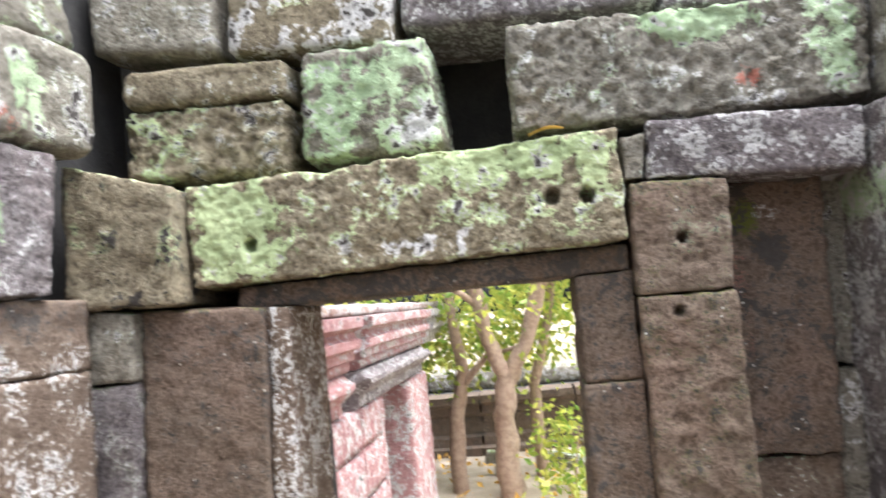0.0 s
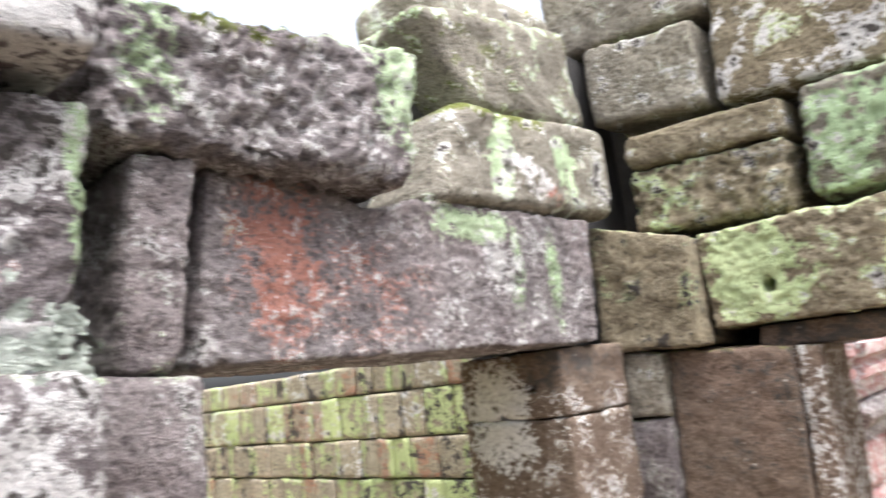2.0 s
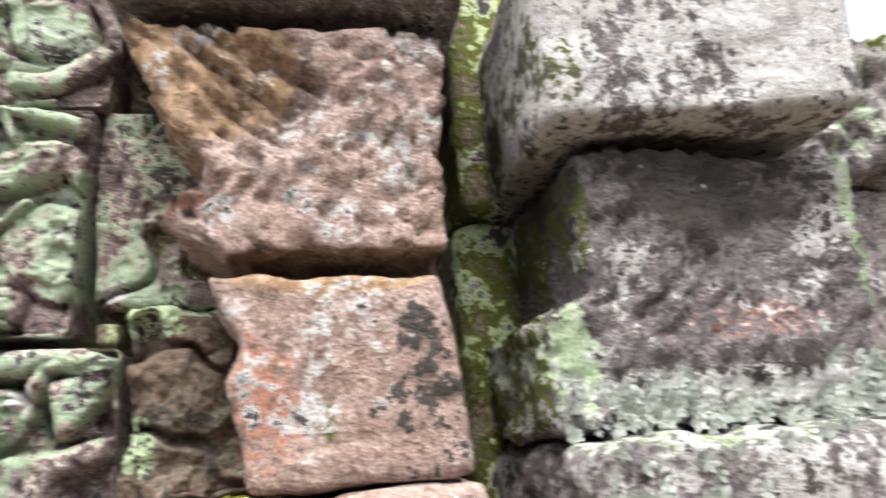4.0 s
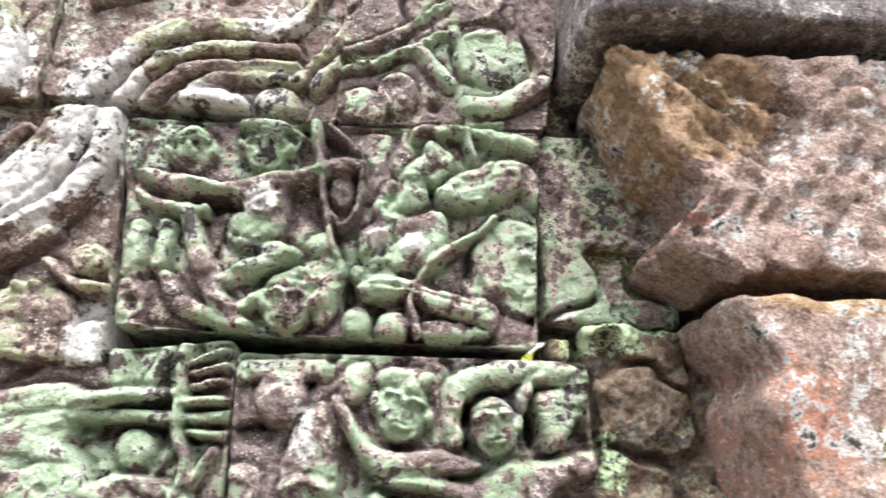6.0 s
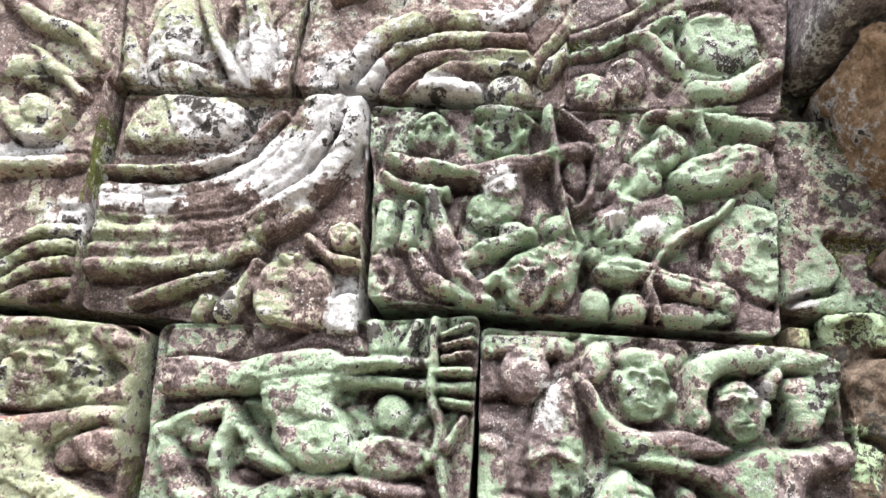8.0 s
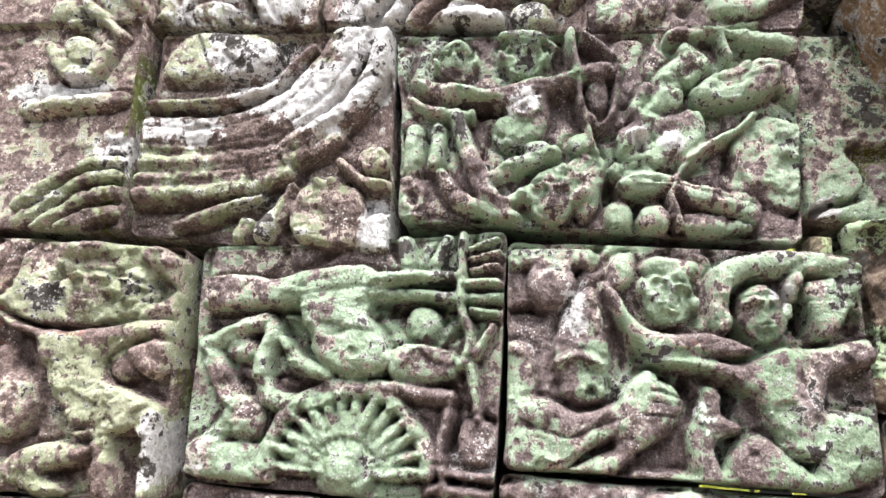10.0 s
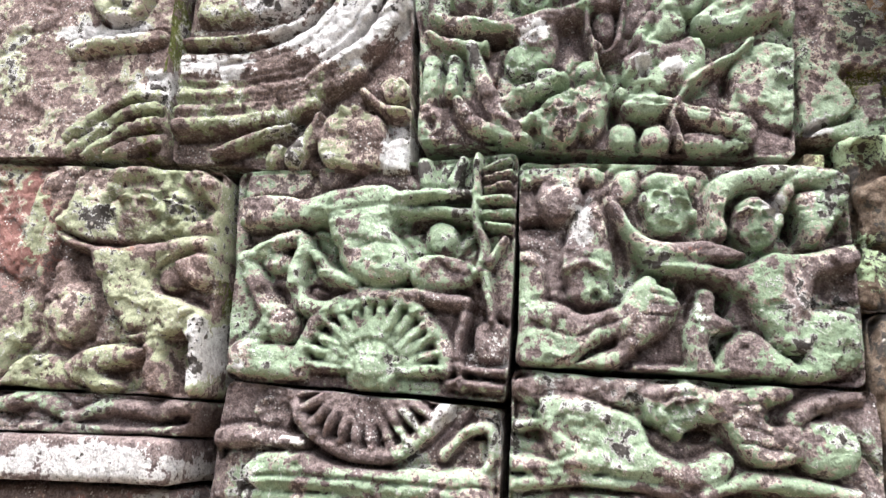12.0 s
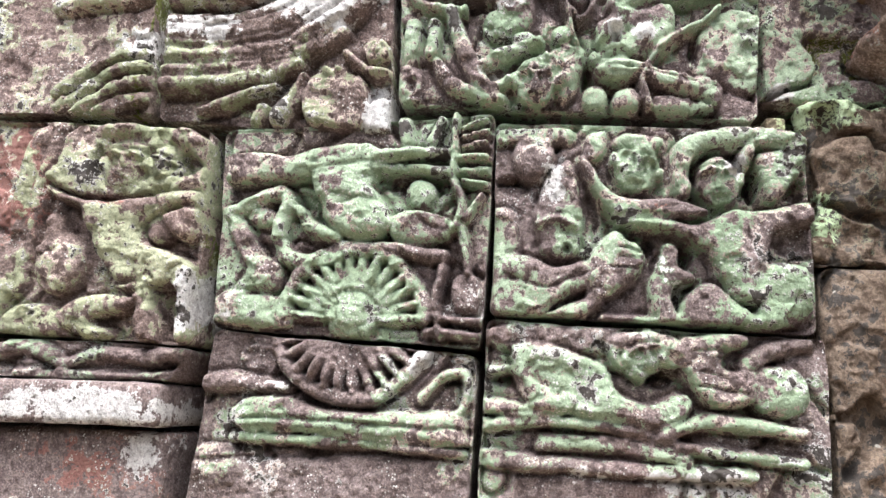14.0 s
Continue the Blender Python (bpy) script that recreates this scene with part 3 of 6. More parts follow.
west(-1.26, (0.17, 2.40), (0.99, 2.50), (0.90, 2.125), (0.20, 2.122), 0.50, PURPLE, cell=0.010, edge=0.05, rough=0.024, wear=0.035, pits=0.012, pale=0.25, green=0.1,
     patches=[("green", 0.9, 2.35, 0.13, 0.2, 0.85), ("green", 0.28, 2.3, 0.08, 0.2, 0.6), ("moss", 0.4, 2.44, 0.3, 0.07, 0.8)])
west(-1.42, (1.18, 2.80), (2.05, 2.97), (2.15, 2.56), (1.40, 2.49), 0.45, GREY, edge=0.07, moss=0.3, green=0.2, wear=0.03)
west(-1.62, (1.5, 3.15), (2.3, 3.2), (2.3, 2.9), (1.5, 2.86), 0.45, GREY, edge=0.07, moss=0.2)
west(-1.30, (0.255, 2.122), (0.378, 2.130), (0.326, 1.740), (0.225, 1.745), 0.40, PURPLE, cell=0.010, edge=0.014, rough=0.009, wear=0.008, pits=0.006)
# pier under the capital; dark top is film plus the capital's shadow, painted in
west(-1.075, (-0.372, 2.098), (0.107, 2.105), (0.070, 1.738), (-0.372, 1.735), 0.34, PURPLE, cell=0.010, edge=0.018, rough=0.014, rust=0.12, pale=0.28, pits=0.008, notches=(("step", 1.895, 0.014, 0.068),),
     patches=[("green", 0.085, 1.98, 0.025, 0.2, 0.9), ("pale", -0.24, 1.955, 0.08, 0.04, 0.6), ("pale", 0.03, 1.97, 0.07, 0.07, 0.6), ("moss", -0.325, 2.0, 0.04, 0.14, 0.9), ("soot", -0.13, 2.04, 0.19, 0.13, 0.85), ("soot", -0.10, 1.82, 0.22, 0.035, 0.5),
              ("rust", -0.12, 1.865, 0.26, 0.05, 0.42), ("green", -0.33, 1.83, 0.045, 0.09, 0.95), ("moss", -0.374, 1.82, 0.02, 0.14, 0.95), ("pale", 0.0, 1.93, 0.1, 0.07, 0.55), ("pale", -0.08, 1.780, 0.30, 0.055, 0.70), ("green", -0.1, 1.79, 0.25, 0.03, 0.5)])
# Sunlit white on the capital's face is painted with the pale patch.
west(-1.02, (-0.345, 2.40), (0.105, 2.42), (0.085, 2.140), (-0.350, 2.112), 0.50, PURPLE, "capital_block", cell=0.010, edge=0.018, rough=0.010, pale=0.58, green=0.3,
     patches=[("pale", 0.0, 2.28, 0.17, 0.2, 1.1), ("moss", -0.33, 2.25, 0.06, 0.25, 0.85)])
west(-0.98, (-0.361, 1.728), (0.075, 1.730), (0.062, 1.30), (-0.349, 1.30), 0.45, PURPLE, cell=0.014, edge=0.025, rough=0.014, pale=0.42, green=0.25, soot=0.1,
     patches=[("pale", -0.02, 1.6, 0.1, 0.1, 0.8)])
west(-1.00, (-0.40, 1.29), (0.08, 1.29), (0.08, -0.03), (-0.40, -0.03), 0.45, PURPLE, edge=0.025)
west(-1.29, (0.10, 1.738), (0.365, 1.738), (0.35, -0.03), (0.10, -0.03), 0.40, PURPLE, "jamb", edge=0.02)
west(-1.40, (-0.40, 2.10), (-0.30, 2.10), (-0.30, 1.2), (-0.40, 1.2), 0.30, OLIVE, edge=0.012, moss=0.66, green=0.35, soot=0.1)
west(-1.36, (-0.40, 2.60), (-0.30, 2.60), (-0.30, 2.11), (-0.40, 2.11), 0.30, OLIVE, edge=0.012, moss=0.66, green=0.35, soot=0.1)
def lichen_frill(wall, spots, count, size, seed):
    """Leafy lichen: small ruffled rosettes lying on a face, thickest round the spots (u, v, spread u, spread v, out)."""
    g = np.random.RandomState(seed)
    V, F = [], []
    for _ in range(count):
        u0, v0, su, sv, out = spots[g.randint(len(spots))]
        u, v, r = u0 + g.uniform(-su, su), v0 + g.normal(0, sv), size * g.uniform(0.5, 1.4)
        lobes, turn, n = g.randint(4, 8), g.uniform(0, 6.28), 18
        base = len(V)
        V.append((u, v, out + 0.001))
        for k in range(n):
            a = 2 * math.pi * k / n
            wave = math.sin(lobes * a + turn)
            q = r * (0.85 + 0.22 * wave + g.uniform(-0.08, 0.08))
            V.append((u + 0.6 * q * math.cos(a), v + 0.6 * q * math.sin(a), out + r * (0.22 + 0.10 * wave)))
        for k in range(n):
            a = 2 * math.pi * k / n
            q = r * (1.0 + 0.3 * math.sin(lobes * a + turn) + g.uniform(-0.1, 0.1))
            V.append((u + q * math.cos(a), v + q * math.sin(a), out + r * (0.30 + 0.24 * math.sin(lobes * a + turn + 1.2))))
        for k in range(n):
            m = (k + 1) % n
            F.append([base, base + 1 + k, base + 1 + m])
            F.append([base + 1 + k, base + 1 + n + k, base + 1 + n + m, base + 1 + m])
    V = np.array(V)
    return mesh_object("leafy_lichen", on_wall(wall, V[:, 0], V[:, 1], V[:, 2]), F, FRILL, wall_west, "grey-green leafy lichen with ruffled edges")


tagged(lichen_frill(("w", -1.075), [(-0.24, 1.765, 0.12, 0.016, -0.004), (0.0, 1.775, 0.09, 0.022, -0.004), (-0.12, 1.757, 0.2, 0.010, -0.002), (0.02, 1.80, 0.06, 0.012, -0.006)], 360, 0.0085, 3), kind="stuff")
tagged(lichen_frill(("w", -0.98), [(-0.20, 1.64, 0.13, 0.05, -0.008), (-0.08, 1.68, 0.12, 0.03, -0.008), (-0.27, 1.55, 0.08, 0.08, -0.008)], 200, 0.008, 8), kind="stuff")
# reveal of the west doorway, darker at the top right
jamb_west = ("n", 1.62)
stone(wall_west, jamb_west, (-1.80, 1.735), (-1.385, 1.735), (-1.385, 1.524), (-1.80, 1.524), 0.40, BROWN, "jamb", cell=0.012, sockets=((-1.512, 1.625, 0.012, 0.05), (-1.644, 1.528, 0.012, 0.05)), edge=0.006, wear=0.006, pale=0.2, green=0.0,
      patches=[("soot", -1.45, 1.68, 0.12, 0.08, 0.6), ("pale", -1.66, 1.57, 0.17, 0.15, 0.9)])
stone(wall_west, jamb_west, (-1.80, 1.522), (-1.385, 1.522), (-1.385, 0.90), (-1.80, 0.90), 0.40, BROWN, "jamb", edge=0.006, wear=0.006, pale=0.2, green=0.0,
      patches=[("pale", -1.64, 1.46, 0.15, 0.14, 0.9)])
stone(wall_west, jamb_west, (-1.80, 0.895), (-1.375, 0.895), (-1.375, -0.03), (-1.80, -0.03), 0.40, BROWN, "jamb", edge=0.012, wear=0.006)
# Near-black backing gives the gaps round lintel and pier their shade.
slab("core", (-1.85, 0.05, 1.80), (-1.62, 2.0, 2.6), GAP_SHADE, wall_west)
slab("core", (-2.05, -0.60, -0.1), (-1.72, 0.05, 2.7), GAP_SHADE, wall_west)
slab("core", (-1.95, 1.86, -0.1), (-1.56, 2.6, 3.0), GAP_SHADE, wall_west)

# ---------------------------------------------------------------- pink pier beside the carving
pier_pink = setting("wall_pier", "broken pink sandstone pier with a rough fracture", "pier")


def pier(front, *args, **kw):
    return stone(pier_pink, ("w", front), *args, **kw)


pier(-1.09, (-0.872, 2.288), (-0.457, 2.273), (-0.470, 1.965), (-0.777, 1.963), 0.34, PINK, cell=0.009, edge=0.013, rough=0.014, wear=0.016, green=0.0, pale=0.22, pits=0.010, rugged=((-0.74, 2.22, 0.17, 0.12, 0.018), (-0.8, 2.03, 0.06, 0.05, 0.016)),
     notches=(("low", 2.083, 0.052, 0.048), ("low", 2.021, 0.033, -0.033), ("low", 1.968, 0.03, 0.03)), patches=[("fresh", -0.78, 2.22, 0.16, 0.13, 1.0), ("rust", -0.80, 2.05, 0.08, 0.05, 0.4), ("pale", -0.57, 2.13, 0.13, 0.17, 0.40), ("rust", -0.55, 2.22, 0.06, 0.06, 0.40)])
pier(-1.075, (-0.757, 1.941), (-0.485, 1.936), (-0.459, 1.703), (-0.707, 1.694), 0.35, PINK, cell=0.009, edge=0.012, wear=0.012, green=0.1, pale=0.2, rust=0.2,
     notches=(("low", 1.86, 0.03, 0.025),), patches=[("fresh", -0.62, 1.935, 0.17, 0.03, 0.85), ("rust", -0.69, 1.80, 0.06, 0.14, 0.6), ("pale", -0.63, 1.83, 0.03, 0.10, 0.6), ("soot", -0.52, 1.80, 0.09, 0.12, 0.5), ("moss", -0.62, 1.80, 0.010, 0.10, 0.7), ("pale", -0.56, 1.82, 0.025, 0.08, 0.6)])
pier(-1.055, (-0.71, 1.684), (-0.45, 1.694), (-0.44, 1.20), (-0.71, 1.20), 0.36, PINK, edge=0.02, green=0.0, pale=0.2)
pier(-1.12, (-0.74, 1.19), (-0.43, 1.19), (-0.43, -0.03), (-0.74, -0.03), 0.30, PINK, edge=0.02, green=0.0)
pier(-1.06, (-0.90, 2.75), (-0.408, 2.75), (-0.428, 2.300), (-0.90, 2.310), 0.55, PURPLE, edge=0.02, green=0.15, pale=0.2)

# ---------------------------------------------------------------- carved wall
wall_carved = setting("wall_carved", "carved sandstone relief of a battle with a chariot, green lichen", "wall")
R = ("r", -1.25)


def carved(*args, **kw):
    kw.setdefault("material", CARVED)
    kw.setdefault("name", "carved_block")
    kw.setdefault("green", 0.4)
    kw.setdefault("edge", 0.011)
    kw.setdefault("wear", 0.006)
    kw.setdefault("rough", 0.004)
    kw.setdefault("cell", 0.0028 if kw.get("carve") else 0.012)
    kw.setdefault("pale", 0.06)
    depth = kw.pop("depth", 0.25)
    return stone(wall_carved, R, *args, depth, **kw)



rel_D = Carving()
rel_D.ground = 0.006
# arched red panel with a beaded band
rel_D.limb(0.024, (-2.059, 1.857, 0.0244), (-2.076, 1.787, 0.0264), (-2.084, 1.725, 0.0264), (-2.087, 1.673, 0.0244), (-2.092, 1.599, 0.0244))
rel_D.limb(0.030, (-2.078, 1.844, 0.0122), (-2.090, 1.795, 0.0122), (-2.096, 1.739, 0.0122), (-2.095, 1.682, 0.0122))
rel_D.plate(0.026, (-2.181, 1.678), (-2.119, 1.671), (-2.090, 1.600), (-2.104, 1.527), (-2.141, 1.516))
# headcloth, crowned head and a second face
rel_D.plate(0.040, (-2.013, 1.856), (-2.041, 1.798), (-2.051, 1.764), (-1.994, 1.741), (-1.897, 1.743), (-1.786, 1.757), (-1.794, 1.817), (-1.815, 1.852), (-1.890, 1.865))
rel_D.hollow(-1.973, 1.793, 0.0088, 0.0334, 0.03)
rel_D.hollow(-1.823, 1.797, 0.0246, 0.0227, 0.034)
rel_D.head(-1.926, 1.795, 0.0408, 0, 0.064)
rel_D.boss(-1.936, 1.849, 0.0393, 0.0148, 0.06)
rel_D.head(-1.860, 1.791, 0.0324, -12, 0.056)
rel_D.plate(0.062, (-1.860, 1.849), (-1.836, 1.858), (-1.794, 1.840), (-1.792, 1.800), (-1.819, 1.814), (-1.853, 1.832))
# shoulders and chest
rel_D.plate(0.052, (-2.052, 1.760), (-2.027, 1.734), (-1.985, 1.720), (-1.972, 1.688), (-1.944, 1.644), (-1.908, 1.607), (-1.873, 1.609), (-1.828, 1.626), (-1.813, 1.650), (-1.864, 1.665), (-1.881, 1.697), (-1.846, 1.722), (-1.782, 1.728), (-1.786, 1.757), (-1.869, 1.745), (-1.977, 1.731))
rel_D.groove(0.010, 0.0040, (-2.047, 1.756), (-1.984, 1.738), (-1.869, 1.747), (-1.788, 1.756))
rel_D.boss(-1.853, 1.696, 0.0243, 0.0262, 0.026)
rel_D.plate(0.056, (-1.843, 1.715), (-1.792, 1.724), (-1.789, 1.688), (-1.805, 1.675), (-1.829, 1.688))
# water jar
rel_D.boss(-2.006, 1.633, 0.0404, 0.0481, 0.052)
rel_D.limb(0.042, (-2.027, 1.698, 0.0137), (-2.021, 1.671, 0.0166))
# skirt and legs
rel_D.plate(0.050, (-1.906, 1.598), (-1.873, 1.611), (-1.834, 1.650), (-1.769, 1.636), (-1.768, 1.617), (-1.835, 1.603), (-1.878, 1.588))
rel_D.limb(0.052, (-1.794, 1.613, 0.0235), (-1.781, 1.531, 0.0199))
rel_D.limb(0.050, (-1.858, 1.586, 0.0156), (-1.844, 1.522, 0.0146))
rel_D.hollow(-1.818, 1.569, 0.0180, 0.0397, 0.024)
rel_D.plate(0.046, (-1.994, 1.554), (-1.970, 1.575), (-1.925, 1.588), (-1.875, 1.581), (-1.878, 1.565), (-1.934, 1.548), (-1.906, 1.536), (-1.906, 1.519), (-1.968, 1.527))
rel_D.plate(0.036, (-2.095, 1.514), (-2.064, 1.564), (-2.007, 1.567), (-1.972, 1.523))
rel_D.groove(0.009, 0.0038, (-2.005, 1.560), (-1.977, 1.528))

rel_E = Carving()
# archer with both arms stretched out
rel_E.plate(0.058, (-1.768, 1.790), (-1.765, 1.818), (-1.722, 1.828), (-1.657, 1.824), (-1.612, 1.838), (-1.560, 1.847), (-1.518, 1.834), (-1.520, 1.799), (-1.571, 1.784), (-1.615, 1.788), (-1.661, 1.781), (-1.715, 1.775), (-1.761, 1.776))
rel_E.plate(0.060, (-1.528, 1.835), (-1.481, 1.844), (-1.407, 1.845), (-1.404, 1.830), (-1.479, 1.822), (-1.520, 1.812))
rel_E.plate(0.064, (-1.619, 1.795), (-1.523, 1.808), (-1.531, 1.781), (-1.507, 1.751), (-1.491, 1.721), (-1.522, 1.694), (-1.566, 1.691), (-1.597, 1.716), (-1.617, 1.759))
rel_E.boss(-1.539, 1.720, 0.0414, 0.0310, 0.07)
rel_E.hollow(-1.459, 1.793, 0.0565, 0.0291, 0.03)
rel_E.hollow(-1.647, 1.744, 0.0464, 0.0250, 0.022)
rel_E.hollow(-1.608, 1.733, 0.0141, 0.0300, 0.02)
rel_E.plate(0.052, (-1.495, 1.731), (-1.455, 1.742), (-1.404, 1.730), (-1.402, 1.703), (-1.442, 1.689), (-1.493, 1.693))
rel_E.boss(-1.456, 1.772, 0.0255, 0.0230, 0.03)
rel_E.limb(0.042, (-1.519, 1.806, 0.0079), (-1.452, 1.809, 0.0087), (-1.357, 1.809, 0.0079))
# curling dress and raised rail of the chariot
rel_E.limb(0.050, (-1.749, 1.728, 0.0137), (-1.718, 1.744, 0.0128), (-1.672, 1.761, 0.0119), (-1.655, 1.738, 0.0101))
rel_E.limb(0.050, (-1.751, 1.724, 0.0137), (-1.726, 1.687, 0.0146), (-1.702, 1.647, 0.0146), (-1.713, 1.614, 0.0146), (-1.740, 1.587, 0.0183))
rel_E.boss(-1.700, 1.724, 0.0271, 0.0153, 0.04)
rel_E.limb(0.056, (-1.642, 1.735, 0.0080), (-1.618, 1.708, 0.0125), (-1.577, 1.691, 0.0089))
rel_E.limb(0.054, (-1.660, 1.747, 0.0081), (-1.669, 1.696, 0.0108), (-1.645, 1.656, 0.0125), (-1.567, 1.667, 0.0108), (-1.509, 1.682, 0.0108), (-1.414, 1.674, 0.0099))
rel_E.groove(0.006, 0.0035, (-1.633, 1.670), (-1.569, 1.681), (-1.510, 1.692), (-1.417, 1.686))
rel_E.boss(-1.684, 1.631, 0.0282, 0.0300, 0.05)
rel_E.plate(0.048, (-1.755, 1.569), (-1.745, 1.599), (-1.697, 1.602), (-1.637, 1.597), (-1.639, 1.555), (-1.746, 1.557))
rel_E.hollow(-1.701, 1.675, 0.0232, 0.0179, 0.018)
# bow and arrows
rel_E.limb(0.066, (-1.407, 1.914, 0.0061), (-1.406, 1.830, 0.0061), (-1.403, 1.786, 0.0061), (-1.392, 1.755, 0.0061), (-1.398, 1.715, 0.0069))
rel_E.limb(0.054, (-1.430, 1.888, 0.0087), (-1.443, 1.854, 0.0113))
rel_E.limb(0.052, (-1.491, 1.897, 0.0123), (-1.485, 1.853, 0.0123))
rel_E.limb(0.046, (-1.395, 1.876, 0.0043), (-1.362, 1.890, 0.0043))
rel_E.limb(0.046, (-1.394, 1.861, 0.0043), (-1.359, 1.871, 0.0043))
rel_E.limb(0.048, (-1.395, 1.847, 0.0042), (-1.358, 1.854, 0.0042))
rel_E.limb(0.054, (-1.397, 1.827, 0.0059), (-1.357, 1.830, 0.0059))
rel_E.limb(0.044, (-1.389, 1.791, 0.0059), (-1.356, 1.786, 0.0059))
rel_E.limb(0.054, (-1.385, 1.733, 0.0066), (-1.361, 1.767, 0.0058))
rel_E.limb(0.054, (-1.389, 1.717, 0.0074), (-1.378, 1.649, 0.0066))
# posts beside the wheel
rel_E.limb(0.050, (-1.416, 1.657, 0.0082), (-1.424, 1.607, 0.0066), (-1.415, 1.555, 0.0066))
rel_E.hollow(-1.406, 1.611, 0.0073, 0.0276, 0.02)
rel_E.plate(0.036, (-1.400, 1.641), (-1.360, 1.644), (-1.362, 1.595), (-1.394, 1.593))
rel_E.limb(0.042, (-1.421, 1.579, 0.0057), (-1.357, 1.579, 0.0057))
rel_E.limb(0.044, (-1.432, 1.560, 0.0065), (-1.358, 1.557, 0.0065))

rel_F = Carving()
# dark standing figure
rel_F.boss(-1.285, 1.833, 0.0329, 0.0345, 0.044)
rel_F.limb(0.034, (-1.345, 1.866, 0.0118), (-1.238, 1.870, 0.0135))
rel_F.hollow(-1.314, 1.790, 0.0246, 0.0181, 0.02)
rel_F.plate(0.046, (-1.276, 1.766), (-1.260, 1.809), (-1.235, 1.828), (-1.223, 1.811), (-1.213, 1.751), (-1.215, 1.700), (-1.255, 1.689), (-1.277, 1.715))
rel_F.limb(0.044, (-1.328, 1.733, 0.0196), (-1.320, 1.679, 0.0179), (-1.329, 1.609, 0.0244))
rel_F.limb(0.060, (-1.274, 1.725, 0.0064), (-1.249, 1.733, 0.0064), (-1.222, 1.723, 0.0064))
rel_F.boss(-1.243, 1.693, 0.0284, 0.0158, 0.056)
rel_F.hollow(-1.233, 1.692, 0.0079, 0.0071, 0.024)
rel_F.hollow(-1.198, 1.752, 0.0110, 0.0473, 0.02)
# fallen warrior
rel_F.plate(0.054, (-1.340, 1.600), (-1.326, 1.669), (-1.291, 1.681), (-1.246, 1.665), (-1.198, 1.678), (-1.190, 1.646), (-1.229, 1.620), (-1.267, 1.593), (-1.274, 1.568), (-1.321, 1.572))
rel_F.groove(0.008, 0.0032, (-1.309, 1.647), (-1.261, 1.634), (-1.199, 1.662))
rel_F.plate(0.062, (-1.201, 1.678), (-1.170, 1.720), (-1.137, 1.709), (-1.120, 1.687), (-1.135, 1.650), (-1.174, 1.622), (-1.194, 1.613), (-1.207, 1.645))
rel_F.groove(0.010, 0.0023, (-1.162, 1.696), (-1.123, 1.692))
rel_F.groove(0.010, 0.0023, (-1.161, 1.682), (-1.123, 1.679))
rel_F.groove(0.010, 0.0023, (-1.169, 1.667), (-1.131, 1.664))
rel_F.limb(0.052, (-1.268, 1.584, 0.0132), (-1.228, 1.595, 0.0140), (-1.189, 1.618, 0.0109))
rel_F.limb(0.048, (-1.176, 1.589, 0.0113), (-1.130, 1.586, 0.0136), (-1.099, 1.594, 0.0106))
# long arm thrown up across the fight
rel_F.plate(0.060, (-1.225, 1.835), (-1.204, 1.830), (-1.171, 1.780), (-1.132, 1.769), (-1.086, 1.774), (-1.045, 1.759), (-1.040, 1.746), (-1.101, 1.737), (-1.162, 1.734), (-1.178, 1.751), (-1.205, 1.794))
rel_F.plate(0.050, (-1.215, 1.837), (-1.207, 1.871), (-1.183, 1.878), (-1.174, 1.856), (-1.191, 1.827))
rel_F.head(-1.134, 1.821, 0.0408, -18, 0.062)
rel_F.boss(-1.131, 1.859, 0.0364, 0.0174, 0.056)
# arm bent round a head
rel_F.plate(0.060, (-1.083, 1.825), (-1.075, 1.863), (-1.024, 1.883), (-0.970, 1.888), (-0.896, 1.873), (-0.897, 1.850), (-0.956, 1.853), (-1.024, 1.850), (-1.053, 1.832), (-1.055, 1.782), (-1.079, 1.778))
rel_F.head(-1.019, 1.802, 0.0378, 8, 0.066)
rel_F.plate(0.070, (-0.992, 1.841), (-0.972, 1.859), (-0.965, 1.839), (-0.978, 1.817))
rel_F.hollow(-1.053, 1.805, 0.0069, 0.0290, 0.06)
rel_F.hollow(-0.967, 1.808, 0.0104, 0.0313, 0.074)
rel_F.plate(0.056, (-0.959, 1.844), (-0.896, 1.855), (-0.905, 1.815), (-0.934, 1.776), (-0.951, 1.772), (-0.959, 1.808))
rel_F.groove(0.008, 0.0022, (-0.942, 1.830), (-0.920, 1.822), (-0.903, 1.833))
rel_F.hollow(-0.905, 1.797, 0.0161, 0.0175, 0.02)
# long body, thigh and knee
rel_F.plate(0.064, (-1.170, 1.730), (-1.124, 1.742), (-1.048, 1.735), (-1.003, 1.758), (-0.958, 1.758), (-0.900, 1.774), (-0.889, 1.765), (-0.892, 1.742), (-0.942, 1.727), (-0.952, 1.684), (-0.948, 1.637), (-0.982, 1.619), (-1.018, 1.647), (-1.032, 1.679), (-1.056, 1.702), (-1.101, 1.722))
rel_F.plate(0.060, (-0.955, 1.681), (-0.904, 1.679), (-0.895, 1.641), (-0.905, 1.602), (-0.974, 1.589), (-0.968, 1.637))
rel_F.hollow(-0.917, 1.711, 0.0244, 0.0172, 0.016)
rel_F.plate(0.062, (-1.075, 1.594), (-1.068, 1.629), (-1.034, 1.648), (-0.996, 1.626), (-0.969, 1.590), (-1.064, 1.574))
# small horse
rel_F.plate(0.056, (-1.114, 1.600), (-1.118, 1.641), (-1.104, 1.675), (-1.098, 1.705), (-1.083, 1.702), (-1.077, 1.677), (-1.057, 1.661), (-1.056, 1.648), (-1.081, 1.643), (-1.086, 1.621), (-1.067, 1.583), (-1.111, 1.583))
